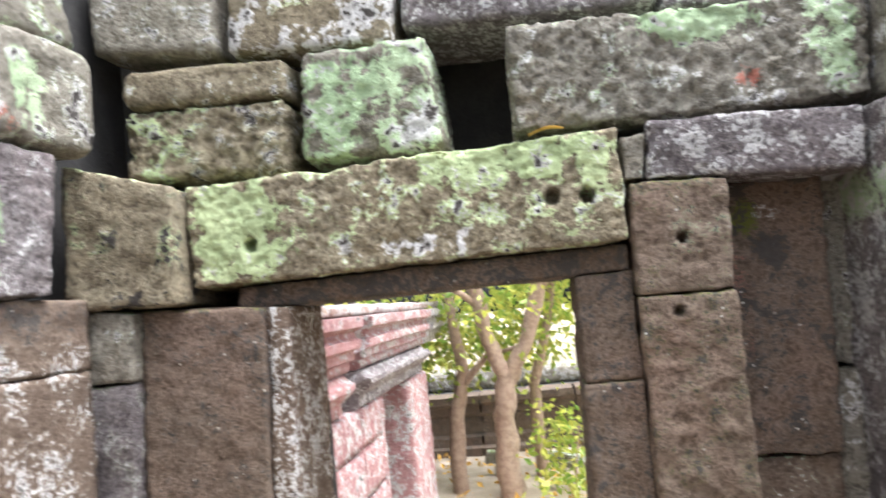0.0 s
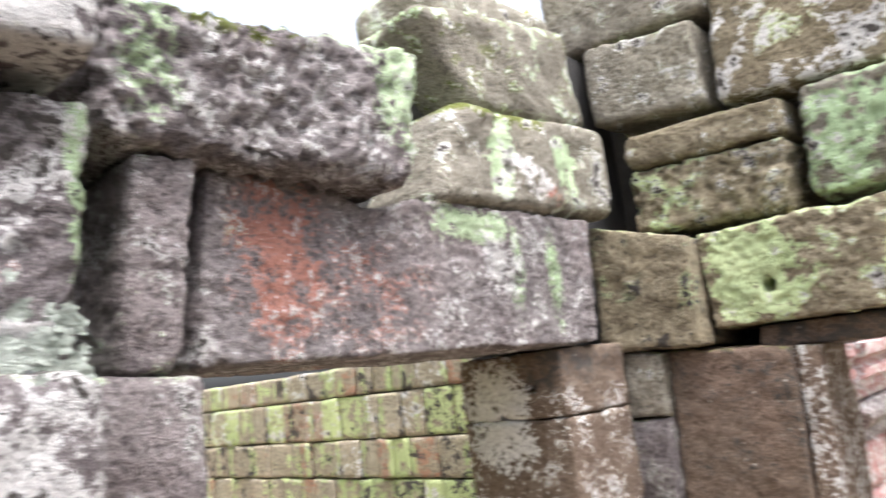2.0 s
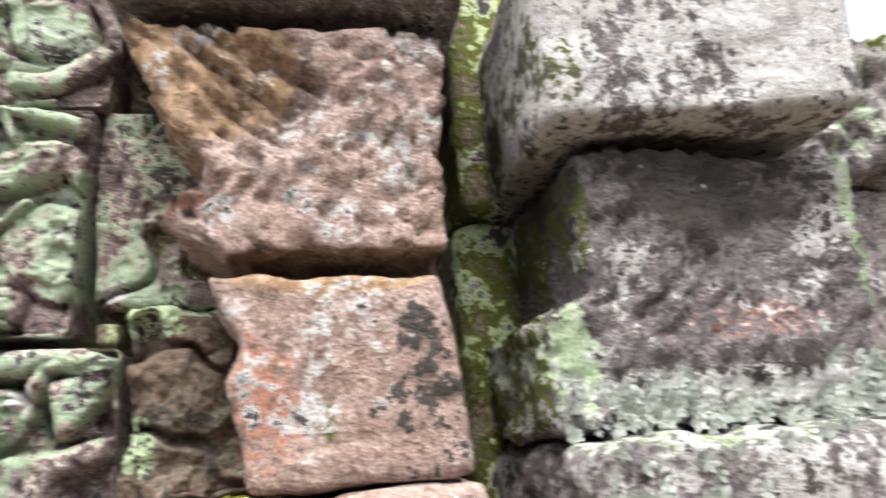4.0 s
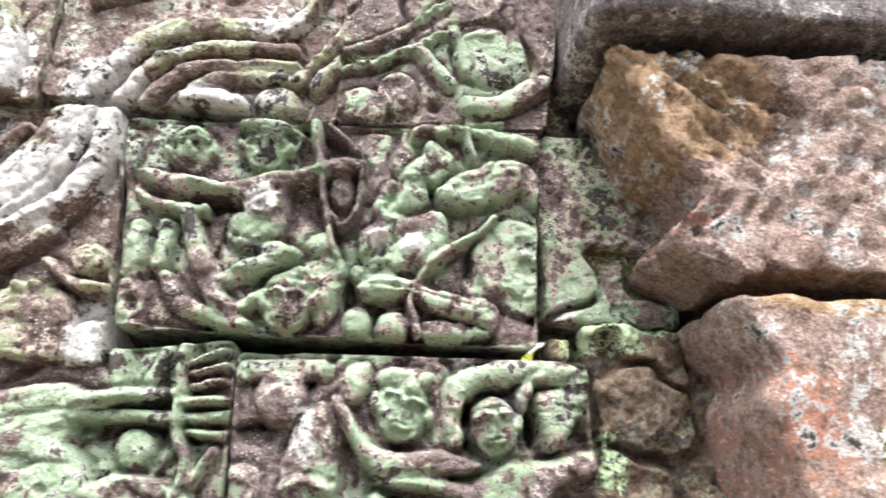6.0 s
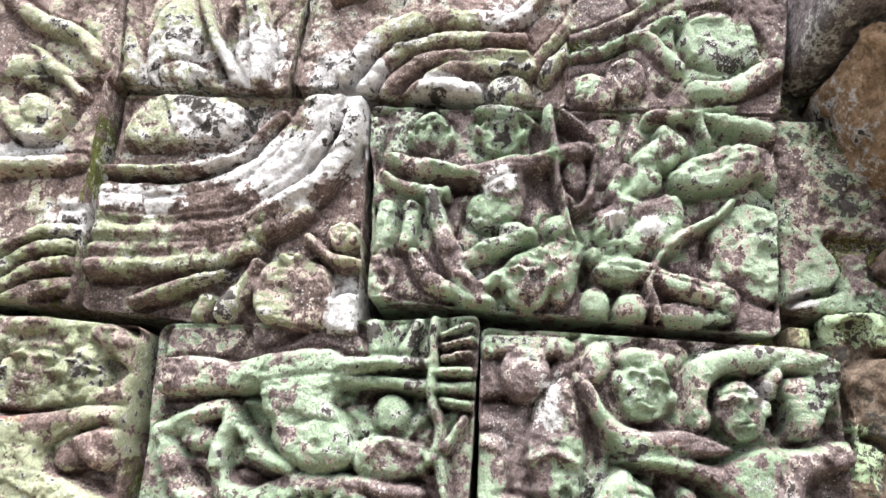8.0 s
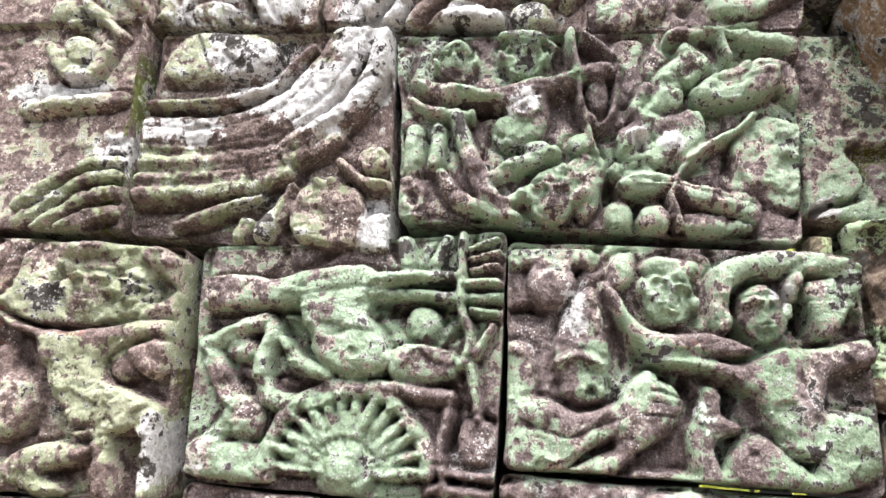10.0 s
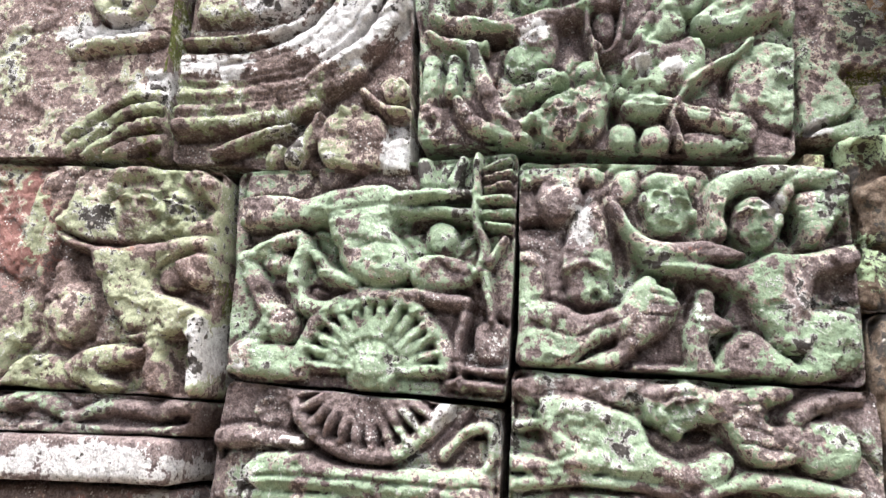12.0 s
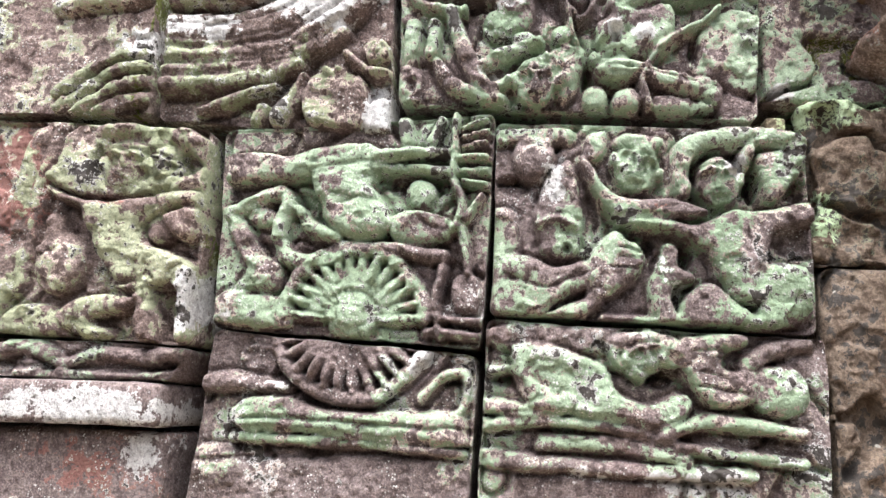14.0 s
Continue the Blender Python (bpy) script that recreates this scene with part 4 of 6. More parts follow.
rel_F.groove(0.008, 0.0023, (-1.099, 1.660), (-1.102, 1.628), (-1.093, 1.598))
rel_F.hollow(-1.066, 1.693, 0.0112, 0.0254, 0.05)
rel_F.hollow(-1.114, 1.705, 0.0091, 0.0152, 0.036)
rel_F.hollow(-1.139, 1.712, 0.0138, 0.0069, 0.03)

rel_G = Carving()
rel_G.limb(0.03, (-2.088, 1.494, 0.0112), (-2.033, 1.504, 0.0129), (-1.982, 1.483, 0.0109))
rel_G.limb(0.028, (-1.981, 1.475, 0.0082), (-1.912, 1.499, 0.0108), (-1.830, 1.492, 0.0088))
rel_G.limb(0.03, (-1.831, 1.501, 0.0106), (-1.788, 1.507, 0.0105))
rel_G.limb(0.026, (-2.052, 1.462, 0.0074), (-1.879, 1.466, 0.0071), (-1.800, 1.474, 0.0070))

rel_I = Carving()
# small face in the corner
rel_I.head(-1.679, 1.512, 0.0326, 0, 0.032)
# shaft and plank under the wheel
rel_I.limb(0.046, (-1.782, 1.463, 0.0122), (-1.715, 1.472, 0.0140), (-1.633, 1.466, 0.0087))
rel_I.plate(0.050, (-1.710, 1.434), (-1.653, 1.458), (-1.567, 1.440), (-1.454, 1.445), (-1.382, 1.449), (-1.365, 1.425), (-1.375, 1.400), (-1.498, 1.400), (-1.613, 1.405), (-1.696, 1.402))
rel_I.groove(0.010, 0.0042, (-1.691, 1.422), (-1.565, 1.423), (-1.452, 1.424), (-1.374, 1.424))
rel_I.limb(0.036, (-1.703, 1.394, 0.0084), (-1.546, 1.396, 0.0076), (-1.371, 1.390, 0.0076))
rel_I.limb(0.046, (-1.435, 1.461, 0.0071), (-1.404, 1.496, 0.0079), (-1.374, 1.500, 0.0071), (-1.368, 1.471, 0.0071), (-1.378, 1.444, 0.0071))
rel_I.limb(0.026, (-1.774, 1.352, 0.0256), (-1.722, 1.346, 0.0341))
rel_I.plate(0.020, (-1.773, 1.349), (-1.371, 1.380), (-1.370, 1.315), (-1.769, 1.273))

rel_J = Carving()
# ledge and lying body
rel_J.plate(0.030, (-1.340, 1.576), (-1.213, 1.588), (-1.099, 1.565), (-1.181, 1.542), (-1.327, 1.542))
rel_J.plate(0.056, (-1.311, 1.534), (-1.281, 1.553), (-1.227, 1.542), (-1.173, 1.523), (-1.158, 1.487), (-1.113, 1.475), (-1.077, 1.494), (-1.056, 1.478), (-1.093, 1.441), (-1.135, 1.444), (-1.224, 1.455), (-1.276, 1.456))
rel_J.groove(0.008, 0.0022, (-1.196, 1.521), (-1.190, 1.470))
rel_J.limb(0.050, (-1.339, 1.460, 0.0108), (-1.269, 1.455, 0.0123), (-1.232, 1.477, 0.0131), (-1.236, 1.502, 0.0108), (-1.263, 1.513, 0.0093))
rel_J.hollow(-1.309, 1.496, 0.0246, 0.0085, 0.02)
rel_J.limb(0.044, (-1.344, 1.510, 0.0078), (-1.310, 1.512, 0.0078))
# grinning demon head
rel_J.plate(0.056, (-1.174, 1.560), (-1.137, 1.579), (-1.077, 1.568), (-1.075, 1.531), (-1.106, 1.527), (-1.122, 1.503), (-1.151, 1.516), (-1.166, 1.530))
rel_J.head(-1.121, 1.544, 0.0294, 12, 0.068)
rel_J.hollow(-1.101, 1.510, 0.0189, 0.0116, 0.03)
# crouching beast
rel_J.plate(0.060, (-1.080, 1.556), (-1.056, 1.576), (-0.992, 1.582), (-0.984, 1.564), (-1.014, 1.552), (-1.012, 1.530), (-0.977, 1.531), (-0.978, 1.488), (-1.029, 1.475), (-1.057, 1.494), (-1.072, 1.524))
rel_J.groove(0.010, 0.0029, (-1.060, 1.553), (-1.017, 1.555))
rel_J.groove(0.010, 0.0029, (-1.050, 1.526), (-1.014, 1.517))
rel_J.groove(0.010, 0.0029, (-1.050, 1.504), (-0.986, 1.500))
rel_J.boss(-0.945, 1.504, 0.0415, 0.0373, 0.05)
rel_J.limb(0.044, (-0.986, 1.538, 0.0127), (-0.950, 1.561, 0.0127), (-0.904, 1.574, 0.0113))
# ground lines
rel_J.limb(0.046, (-1.340, 1.434, 0.0092), (-1.238, 1.446, 0.0084), (-1.135, 1.437, 0.0084), (-1.050, 1.420, 0.0084), (-0.914, 1.413, 0.0084))
rel_J.limb(0.054, (-1.098, 1.436, 0.0093), (-1.043, 1.459, 0.0107), (-0.981, 1.458, 0.0107), (-0.913, 1.449, 0.0079))
rel_J.limb(0.040, (-1.259, 1.414, 0.0104), (-1.157, 1.419, 0.0119), (-1.064, 1.405, 0.0089))
rel_J.limb(0.034, (-1.337, 1.390, 0.0121), (-1.266, 1.388, 0.0106), (-1.156, 1.389, 0.0106), (-0.982, 1.390, 0.0106))

rel_A = Carving()
rel_A.ground, rel_A.wander = 0.005, 0.004
rel_A.limb(0.03, (-2.069, 1.915, 0.0106), (-2.029, 1.947, 0.0106), (-1.987, 1.976, 0.0106), (-1.930, 1.990, 0.0106))
rel_A.limb(0.03, (-2.061, 1.889, 0.0104), (-2.022, 1.922, 0.0104), (-1.975, 1.953, 0.0106), (-1.926, 1.966, 0.0106))
rel_A.limb(0.03, (-2.053, 1.863, 0.0102), (-2.014, 1.898, 0.0104), (-1.965, 1.929, 0.0104), (-1.921, 1.941, 0.0104))
rel_A.limb(0.03, (-2.020, 1.862, 0.0115), (-1.965, 1.898, 0.0115), (-1.919, 1.913, 0.0115))
rel_A.boss(-2.040, 2.169, 0.035, 0.039, 0.026)
rel_A.limb(0.03, (-2.081, 2.187, 0.0115), (-2.051, 2.144, 0.0112), (-2.006, 2.142, 0.0112), (-1.989, 2.181, 0.0114))
rel_A.limb(0.026, (-2.056, 2.228, 0.0090), (-2.016, 2.250, 0.0091), (-1.970, 2.211, 0.0071))
rel_A.limb(0.024, (-2.103, 2.081, 0.0139), (-1.950, 2.097, 0.0120))
rel_A.limb(0.026, (-2.110, 2.288, 0.0093), (-2.072, 2.321, 0.0093), (-2.015, 2.281, 0.0073))

rel_B = Carving()
rel_B.ground, rel_B.wander = 0.005, 0.004
# body of the serpent in bands
rel_B.limb(0.046, (-1.908, 2.038, 0.0337), (-1.782, 2.044, 0.0354), (-1.703, 2.067, 0.0371), (-1.652, 2.118, 0.0388), (-1.614, 2.180, 0.0371), (-1.583, 2.239, 0.0337))
rel_B.limb(0.052, (-1.922, 2.091, 0.0077), (-1.817, 2.094, 0.0077), (-1.736, 2.112, 0.0077), (-1.697, 2.143, 0.0077), (-1.659, 2.198, 0.0077))
rel_B.limb(0.052, (-1.910, 1.994, 0.0138), (-1.799, 1.999, 0.0150), (-1.718, 2.009, 0.0150), (-1.657, 2.038, 0.0160), (-1.598, 2.085, 0.0182), (-1.556, 2.155, 0.0192), (-1.547, 2.221, 0.0170))
rel_B.limb(0.046, (-1.904, 1.968, 0.0127), (-1.794, 1.975, 0.0137), (-1.714, 1.985, 0.0137), (-1.638, 2.022, 0.0127), (-1.605, 2.047, 0.0095))
rel_B.limb(0.048, (-1.899, 1.943, 0.0125), (-1.790, 1.952, 0.0125), (-1.727, 1.965, 0.0125), (-1.671, 1.982, 0.0095))
rel_B.groove(0.010, 0.0025, (-1.849, 1.981), (-1.841, 1.961))
rel_B.groove(0.010, 0.0025, (-1.794, 1.984), (-1.787, 1.966))
rel_B.groove(0.010, 0.0024, (-1.736, 1.992), (-1.725, 1.972))
rel_B.groove(0.010, 0.0024, (-1.685, 2.006), (-1.674, 1.990))
rel_B.groove(0.010, 0.0024, (-1.648, 2.029), (-1.637, 2.014))
rel_B.groove(0.006, 0.0034, (-1.911, 2.052), (-1.785, 2.058), (-1.705, 2.081), (-1.662, 2.126), (-1.624, 2.189))
rel_B.groove(0.006, 0.0034, (-1.905, 2.025), (-1.780, 2.030), (-1.692, 2.053), (-1.634, 2.106), (-1.596, 2.172))
rel_B.plate(0.030, (-1.901, 2.141), (-1.887, 2.199), (-1.852, 2.227), (-1.754, 2.223), (-1.715, 2.195), (-1.743, 2.156), (-1.801, 2.145))
rel_B.groove(0.010, 0.0044, (-1.850, 2.215), (-1.820, 2.153))
# leaves, disc and boss under it
rel_B.limb(0.046, (-1.830, 1.896, 0.0072), (-1.768, 1.922, 0.0088), (-1.708, 1.946, 0.0056))
rel_B.limb(0.044, (-1.698, 1.890, 0.0141), (-1.678, 1.922, 0.0125), (-1.664, 1.962, 0.0063))
rel_B.limb(0.040, (-1.734, 1.872, 0.0110), (-1.723, 1.905, 0.0094))
rel_B.boss(-1.546, 2.008, 0.0239, 0.0223, 0.052)
rel_B.groove(0.008, 0.0024, (-1.559, 2.008), (-1.548, 2.020), (-1.534, 2.009), (-1.545, 1.996), (-1.558, 2.006))
rel_B.limb(0.046, (-1.594, 2.001, 0.0064), (-1.558, 1.974, 0.0080), (-1.520, 1.971, 0.0064))
rel_B.plate(0.048, (-1.662, 1.941), (-1.616, 1.974), (-1.565, 1.962), (-1.550, 1.906), (-1.562, 1.874), (-1.639, 1.876), (-1.662, 1.912))
rel_B.boss(-1.622, 1.966, 0.0079, 0.0071, 0.056)
rel_B.boss(-1.602, 1.969, 0.0071, 0.0071, 0.056)
rel_B.plate(0.036, (-1.554, 1.913), (-1.513, 1.924), (-1.507, 1.866), (-1.553, 1.867))
rel_B.hollow(-1.582, 1.961, 0.0110, 0.0236, 0.018)

rel_C = Carving()
# two bearded heads
rel_C.head(-1.435, 2.172, 0.0346, 8, 0.056)
rel_C.head(-1.334, 2.180, 0.0375, 0, 0.06)
rel_C.boss(-1.336, 2.214, 0.0362, 0.0115, 0.056)
rel_C.hollow(-1.283, 2.182, 0.0129, 0.0259, 0.026)
# outstretched arms and chest
rel_C.plate(0.060, (-1.503, 2.137), (-1.455, 2.135), (-1.389, 2.123), (-1.326, 2.140), (-1.258, 2.158), (-1.197, 2.166), (-1.197, 2.148), (-1.246, 2.135), (-1.293, 2.119), (-1.300, 2.083), (-1.323, 2.065), (-1.348, 2.072), (-1.370, 2.103), (-1.437, 2.103), (-1.486, 2.116))
rel_C.hollow(-1.399, 2.093, 0.0400, 0.0104, 0.036)
rel_C.limb(0.050, (-1.495, 2.101, 0.0073), (-1.458, 2.085, 0.0073), (-1.407, 2.084, 0.0073))
rel_C.plate(0.046, (-1.370, 2.073), (-1.301, 2.109), (-1.295, 2.066), (-1.321, 2.036), (-1.360, 2.031), (-1.377, 2.047))
rel_C.groove(0.008, 0.0032, (-1.372, 2.054), (-1.337, 2.037), (-1.291, 2.051))
rel_C.groove(0.008, 0.0031, (-1.376, 2.039), (-1.339, 2.022), (-1.290, 2.038))
rel_C.limb(0.042, (-1.489, 2.057, 0.0128), (-1.488, 1.996, 0.0120))
rel_C.limb(0.044, (-1.455, 2.059, 0.0120), (-1.457, 2.003, 0.0128))
rel_C.plate(0.036, (-1.509, 1.980), (-1.472, 1.982), (-1.467, 1.925), (-1.499, 1.924))
rel_C.hollow(-1.483, 1.950, 0.0093, 0.0170, 0.02)
# striding legs
rel_C.limb(0.060, (-1.428, 2.081, 0.0112), (-1.413, 2.028, 0.0128), (-1.386, 1.972, 0.0144), (-1.353, 1.932, 0.0112), (-1.336, 1.923, 0.0072))
rel_C.limb(0.058, (-1.354, 1.943, 0.0091), (-1.318, 1.965, 0.0114), (-1.280, 1.995, 0.0121))
rel_C.limb(0.060, (-1.377, 1.979, 0.0092), (-1.335, 1.999, 0.0139), (-1.290, 2.023, 0.0139))
rel_C.boss(-1.305, 2.027, 0.0263, 0.0139, 0.06)
rel_C.limb(0.050, (-1.444, 1.985, 0.0086), (-1.423, 1.952, 0.0117), (-1.384, 1.935, 0.0101), (-1.346, 1.915, 0.0086))
rel_C.limb(0.046, (-1.499, 1.917, 0.0092), (-1.437, 1.913, 0.0069), (-1.353, 1.903, 0.0069))
# staff and shield
rel_C.limb(0.066, (-1.269, 2.224, 0.0074), (-1.258, 2.167, 0.0057), (-1.245, 2.079, 0.0049), (-1.227, 2.019, 0.0049))
rel_C.limb(0.058, (-1.247, 2.213, 0.0057), (-1.202, 2.169, 0.0057))
rel_C.limb(0.054, (-1.197, 2.157, 0.0048), (-1.201, 2.098, 0.0048), (-1.221, 2.063, 0.0048), (-1.240, 2.079, 0.0048))
rel_C.boss(-1.225, 2.118, 0.0173, 0.0268, 0.046)
rel_C.boss(-1.247, 2.036, 0.0200, 0.0200, 0.048)
rel_C.plate(0.044, (-1.274, 2.002), (-1.221, 2.021), (-1.213, 1.997), (-1.227, 1.940), (-1.253, 1.931))
rel_C.head(-1.288, 1.954, 0.0362, 0, 0.07)
rel_C.boss(-1.245, 1.958, 0.0083, 0.0113, 0.06)
rel_C.limb(0.046, (-1.331, 1.905, 0.0075), (-1.242, 1.907, 0.0075))
# wrestlers
rel_C.limb(0.050, (-1.196, 1.999, 0.0121), (-1.159, 1.998, 0.0136))
rel_C.limb(0.054, (-1.144, 2.092, 0.0201), (-1.121, 2.144, 0.0216), (-1.091, 2.174, 0.0170))
rel_C.boss(-1.127, 2.114, 0.0233, 0.0295, 0.064)
rel_C.plate(0.060, (-1.087, 2.133), (-1.040, 2.163), (-0.987, 2.171), (-0.948, 2.156), (-0.949, 2.104), (-0.980, 2.134), (-1.020, 2.131), (-1.059, 2.120))
rel_C.limb(0.060, (-1.078, 2.119, 0.0170), (-1.036, 2.118, 0.0170), (-0.989, 2.137, 0.0154))
rel_C.limb(0.054, (-1.157, 2.130, 0.0086), (-1.173, 2.086, 0.0102), (-1.140, 2.067, 0.0110))
rel_C.limb(0.056, (-1.122, 2.212, 0.0088), (-1.063, 2.220, 0.0104), (-1.008, 2.213, 0.0120), (-0.945, 2.192, 0.0144))
rel_C.limb(0.054, (-1.098, 2.186, 0.0142), (-1.077, 2.169, 0.0126), (-1.096, 2.143, 0.0111))
rel_C.limb(0.050, (-1.051, 2.211, 0.0071), (-1.039, 2.176, 0.0063))
rel_C.hollow(-1.009, 2.186, 0.0187, 0.0094, 0.02)
rel_C.plate(0.052, (-1.198, 2.062), (-1.129, 2.083), (-1.087, 2.093), (-1.075, 2.053), (-1.085, 2.007), (-1.130, 1.999), (-1.189, 2.011))
rel_C.limb(0.070, (-1.189, 2.028, 0.0076), (-1.181, 2.050, 0.0076), (-1.158, 2.052, 0.0069))
rel_C.hollow(-1.167, 2.030, 0.0091, 0.0106, 0.03)
rel_C.boss(-1.122, 2.036, 0.0144, 0.0212, 0.072)
# bow and sheaf of arrows
rel_C.limb(0.062, (-1.125, 1.966, 0.0044), (-1.111, 2.000, 0.0052), (-1.075, 2.033, 0.0059), (-1.034, 2.062, 0.0059), (-1.013, 2.083, 0.0059))
rel_C.plate(0.056, (-1.199, 1.978), (-1.168, 1.999), (-1.115, 1.987), (-1.072, 1.972), (-1.012, 1.964), (-1.014, 1.926), (-1.051, 1.934), (-1.094, 1.946), (-1.131, 1.967), (-1.183, 1.961))
rel_C.groove(0.008, 0.0023, (-1.183, 1.982), (-1.123, 1.977), (-1.079, 1.962))
rel_C.groove(0.008, 0.0022, (-1.175, 1.970), (-1.131, 1.972))
rel_C.groove(0.008, 0.0022, (-1.087, 1.963), (-1.014, 1.952))
rel_C.plate(0.038, (-1.021, 2.079), (-0.948, 2.074), (-0.957, 1.952), (-1.012, 1.966), (-1.055, 1.973), (-1.046, 2.022))
rel_C.hollow(-1.047, 2.009, 0.0067, 0.0282, 0.028)
rel_C.hollow(-0.970, 2.013, 0.0132, 0.0162, 0.02)
rel_C.hollow(-1.208, 1.971, 0.0098, 0.0255, 0.044)
rel_C.hollow(-1.171, 1.948, 0.0119, 0.0163, 0.028)
rel_C.boss(-1.149, 1.927, 0.0235, 0.0205, 0.052)
rel_C.limb(0.060, (-1.128, 1.961, 0.0059), (-1.116, 1.918, 0.0067))
rel_C.plate(0.040, (-1.108, 1.937), (-1.059, 1.934), (-1.020, 1.919), (-1.101, 1.907))
rel_C.boss(-1.196, 1.931, 0.0192, 0.0222, 0.036)

rel_T0 = Carving()
rel_T0.ground, rel_T0.wander = 0.005, 0.004
rel_T0.limb(0.026, (-2.137, 2.384, 0.0134), (-2.068, 2.342, 0.0131), (-2.007, 2.323, 0.0111), (-1.958, 2.272, 0.0091))
rel_T0.limb(0.024, (-2.073, 2.289, 0.0111), (-2.004, 2.240, 0.0108))
rel_T0.boss(-2.083, 2.257, 0.027, 0.025, 0.026)

rel_T1 = Carving()
rel_T1.ground, rel_T1.wander = 0.005, 0.004
rel_T1.boss(-1.860, 2.328, 0.042, 0.086, 0.026)
rel_T1.hollow(-1.777, 2.331, 0.013, 0.075, 0.030)
rel_T1.limb(0.034, (-1.840, 2.460, 0.0075), (-1.808, 2.362, 0.0082), (-1.748, 2.260, 0.0079))
rel_T1.limb(0.034, (-1.752, 2.440, 0.0130), (-1.719, 2.333, 0.0179), (-1.713, 2.261, 0.0123))
rel_T1.boss(-1.830, 2.267, 0.036, 0.020, 0.030)
rel_T1.limb(0.026, (-1.962, 2.434, 0.0114), (-1.919, 2.264, 0.0126))

rel_T2 = Carving()
rel_T2.ground, rel_T2.wander = 0.005, 0.004
# concentric bands of the arch
rel_T2.limb(0.036, (-1.578, 2.275, 0.0156), (-1.525, 2.344, 0.0158), (-1.445, 2.378, 0.0158), (-1.331, 2.377, 0.0156))
rel_T2.limb(0.038, (-1.546, 2.248, 0.0116), (-1.508, 2.304, 0.0117), (-1.442, 2.338, 0.0117), (-1.309, 2.343, 0.0116))
rel_T2.limb(0.034, (-1.519, 2.234, 0.0102), (-1.481, 2.284, 0.0103), (-1.422, 2.309, 0.0103), (-1.301, 2.313, 0.0102))
rel_T2.limb(0.03, (-1.492, 2.225, 0.0089), (-1.452, 2.270, 0.0090), (-1.394, 2.294, 0.0090), (-1.302, 2.295, 0.0089))
rel_T2.boss(-1.420, 2.251, 0.047, 0.021, 0.044)
rel_T2.boss(-1.381, 2.245, 0.017, 0.021, 0.044)
rel_T2.boss(-1.326, 2.257, 0.033, 0.025, 0.030)
rel_T2.limb(0.03, (-1.603, 2.433, 0.0163), (-1.515, 2.469, 0.0190))
rel_T2.limb(0.034, (-1.294, 2.295, 0.0100), (-1.245, 2.366, 0.0102), (-1.202, 2.456, 0.0105))
rel_T2.limb(0.034, (-1.272, 2.284, 0.0100), (-1.228, 2.350, 0.0102), (-1.176, 2.446, 0.0103))
rel_T2.limb(0.03, (-1.331, 2.367, 0.0103), (-1.281, 2.432, 0.0105), (-1.256, 2.509, 0.0106))

rel_T3 = Carving()
rel_T3.limb(0.034, (-1.244, 2.317, 0.0059), (-1.167, 2.340, 0.0067), (-1.073, 2.396, 0.0067))
rel_T3.limb(0.03, (-1.241, 2.349, 0.0068), (-1.160, 2.383, 0.0076), (-1.081, 2.448, 0.0077))
rel_T3.boss(-1.151, 2.281, 0.030, 0.033, 0.044)
rel_T3.boss(-1.200, 2.260, 0.036, 0.029, 0.036)
rel_T3.limb(0.036, (-1.118, 2.352, 0.0117), (-1.076, 2.303, 0.0131))
rel_T3.limb(0.04, (-1.047, 2.268, 0.0145), (-0.999, 2.270, 0.0161), (-0.935, 2.311, 0.0161))
rel_T3.limb(0.034, (-1.113, 2.222, 0.0064), (-0.997, 2.238, 0.0064))
rel_T3.boss(-1.010, 2.357, 0.058, 0.051, 0.030)
rel_T3.limb(0.03, (-1.066, 2.407, 0.0068), (-1.052, 2.326, 0.0066))
rel_T3.limb(0.03, (-0.980, 2.441, 0.0085), (-0.962, 2.329, 0.0081))

pat_A = [
    ("pale", -2.050, 2.111, 0.098, 0.027, 1.10),
    ("rust", -2.081, 2.320, 0.056, 0.043, .4),
    ("pale", -1.930, 2.018, 0.062, 0.044, 0.60),
]
pat_B = [
    ("pale", -1.670, 2.102, 0.124, 0.069, 1.15),
    ("pale", -1.571, 2.170, 0.053, 0.107, 1.20),
    ("pale", -1.769, 2.181, 0.065, 0.036, 1.10),
    ("pale", -1.836, 2.049, 0.114, 0.029, 0.90),
    ("green", -1.608, 1.959, 0.039, 0.041, .75),
    ("pale", -1.534, 1.907, 0.033, 0.049, 1.00),
    ("green", -1.831, 2.188, 0.052, 0.039, .5),
    ("green", -1.758, 1.910, 0.071, 0.016, .75),
]
pat_C = [
    ("bare", -1.30, 2.12, 0.08, 0.014, .5),
    ("bare", -1.40, 2.00, 0.03, 0.06, .4),
    ("bare", -1.22, 2.22, 0.04, 0.05, .5),
    ("bare", -1.12, 2.07, 0.10, 0.02, .4),
    ("bare", -0.99, 1.93, 0.04, 0.02, .6),
    ("pale", -1.334, 2.100, 0.036, 0.030, .9),
    ("pale", -1.172, 2.046, 0.020, 0.022, .95),
    ("pale", -1.125, 2.039, 0.020, 0.028, .95),
    ("pale", -1.367, 1.964, 0.038, 0.032, .5),
    ("rust", -1.393, 2.003, 0.012, 0.050, .4),
    ("green", -1.085, 2.112, 0.153, 0.126, .75),
    ("green", -1.404, 2.159, 0.097, 0.056, .55),
]
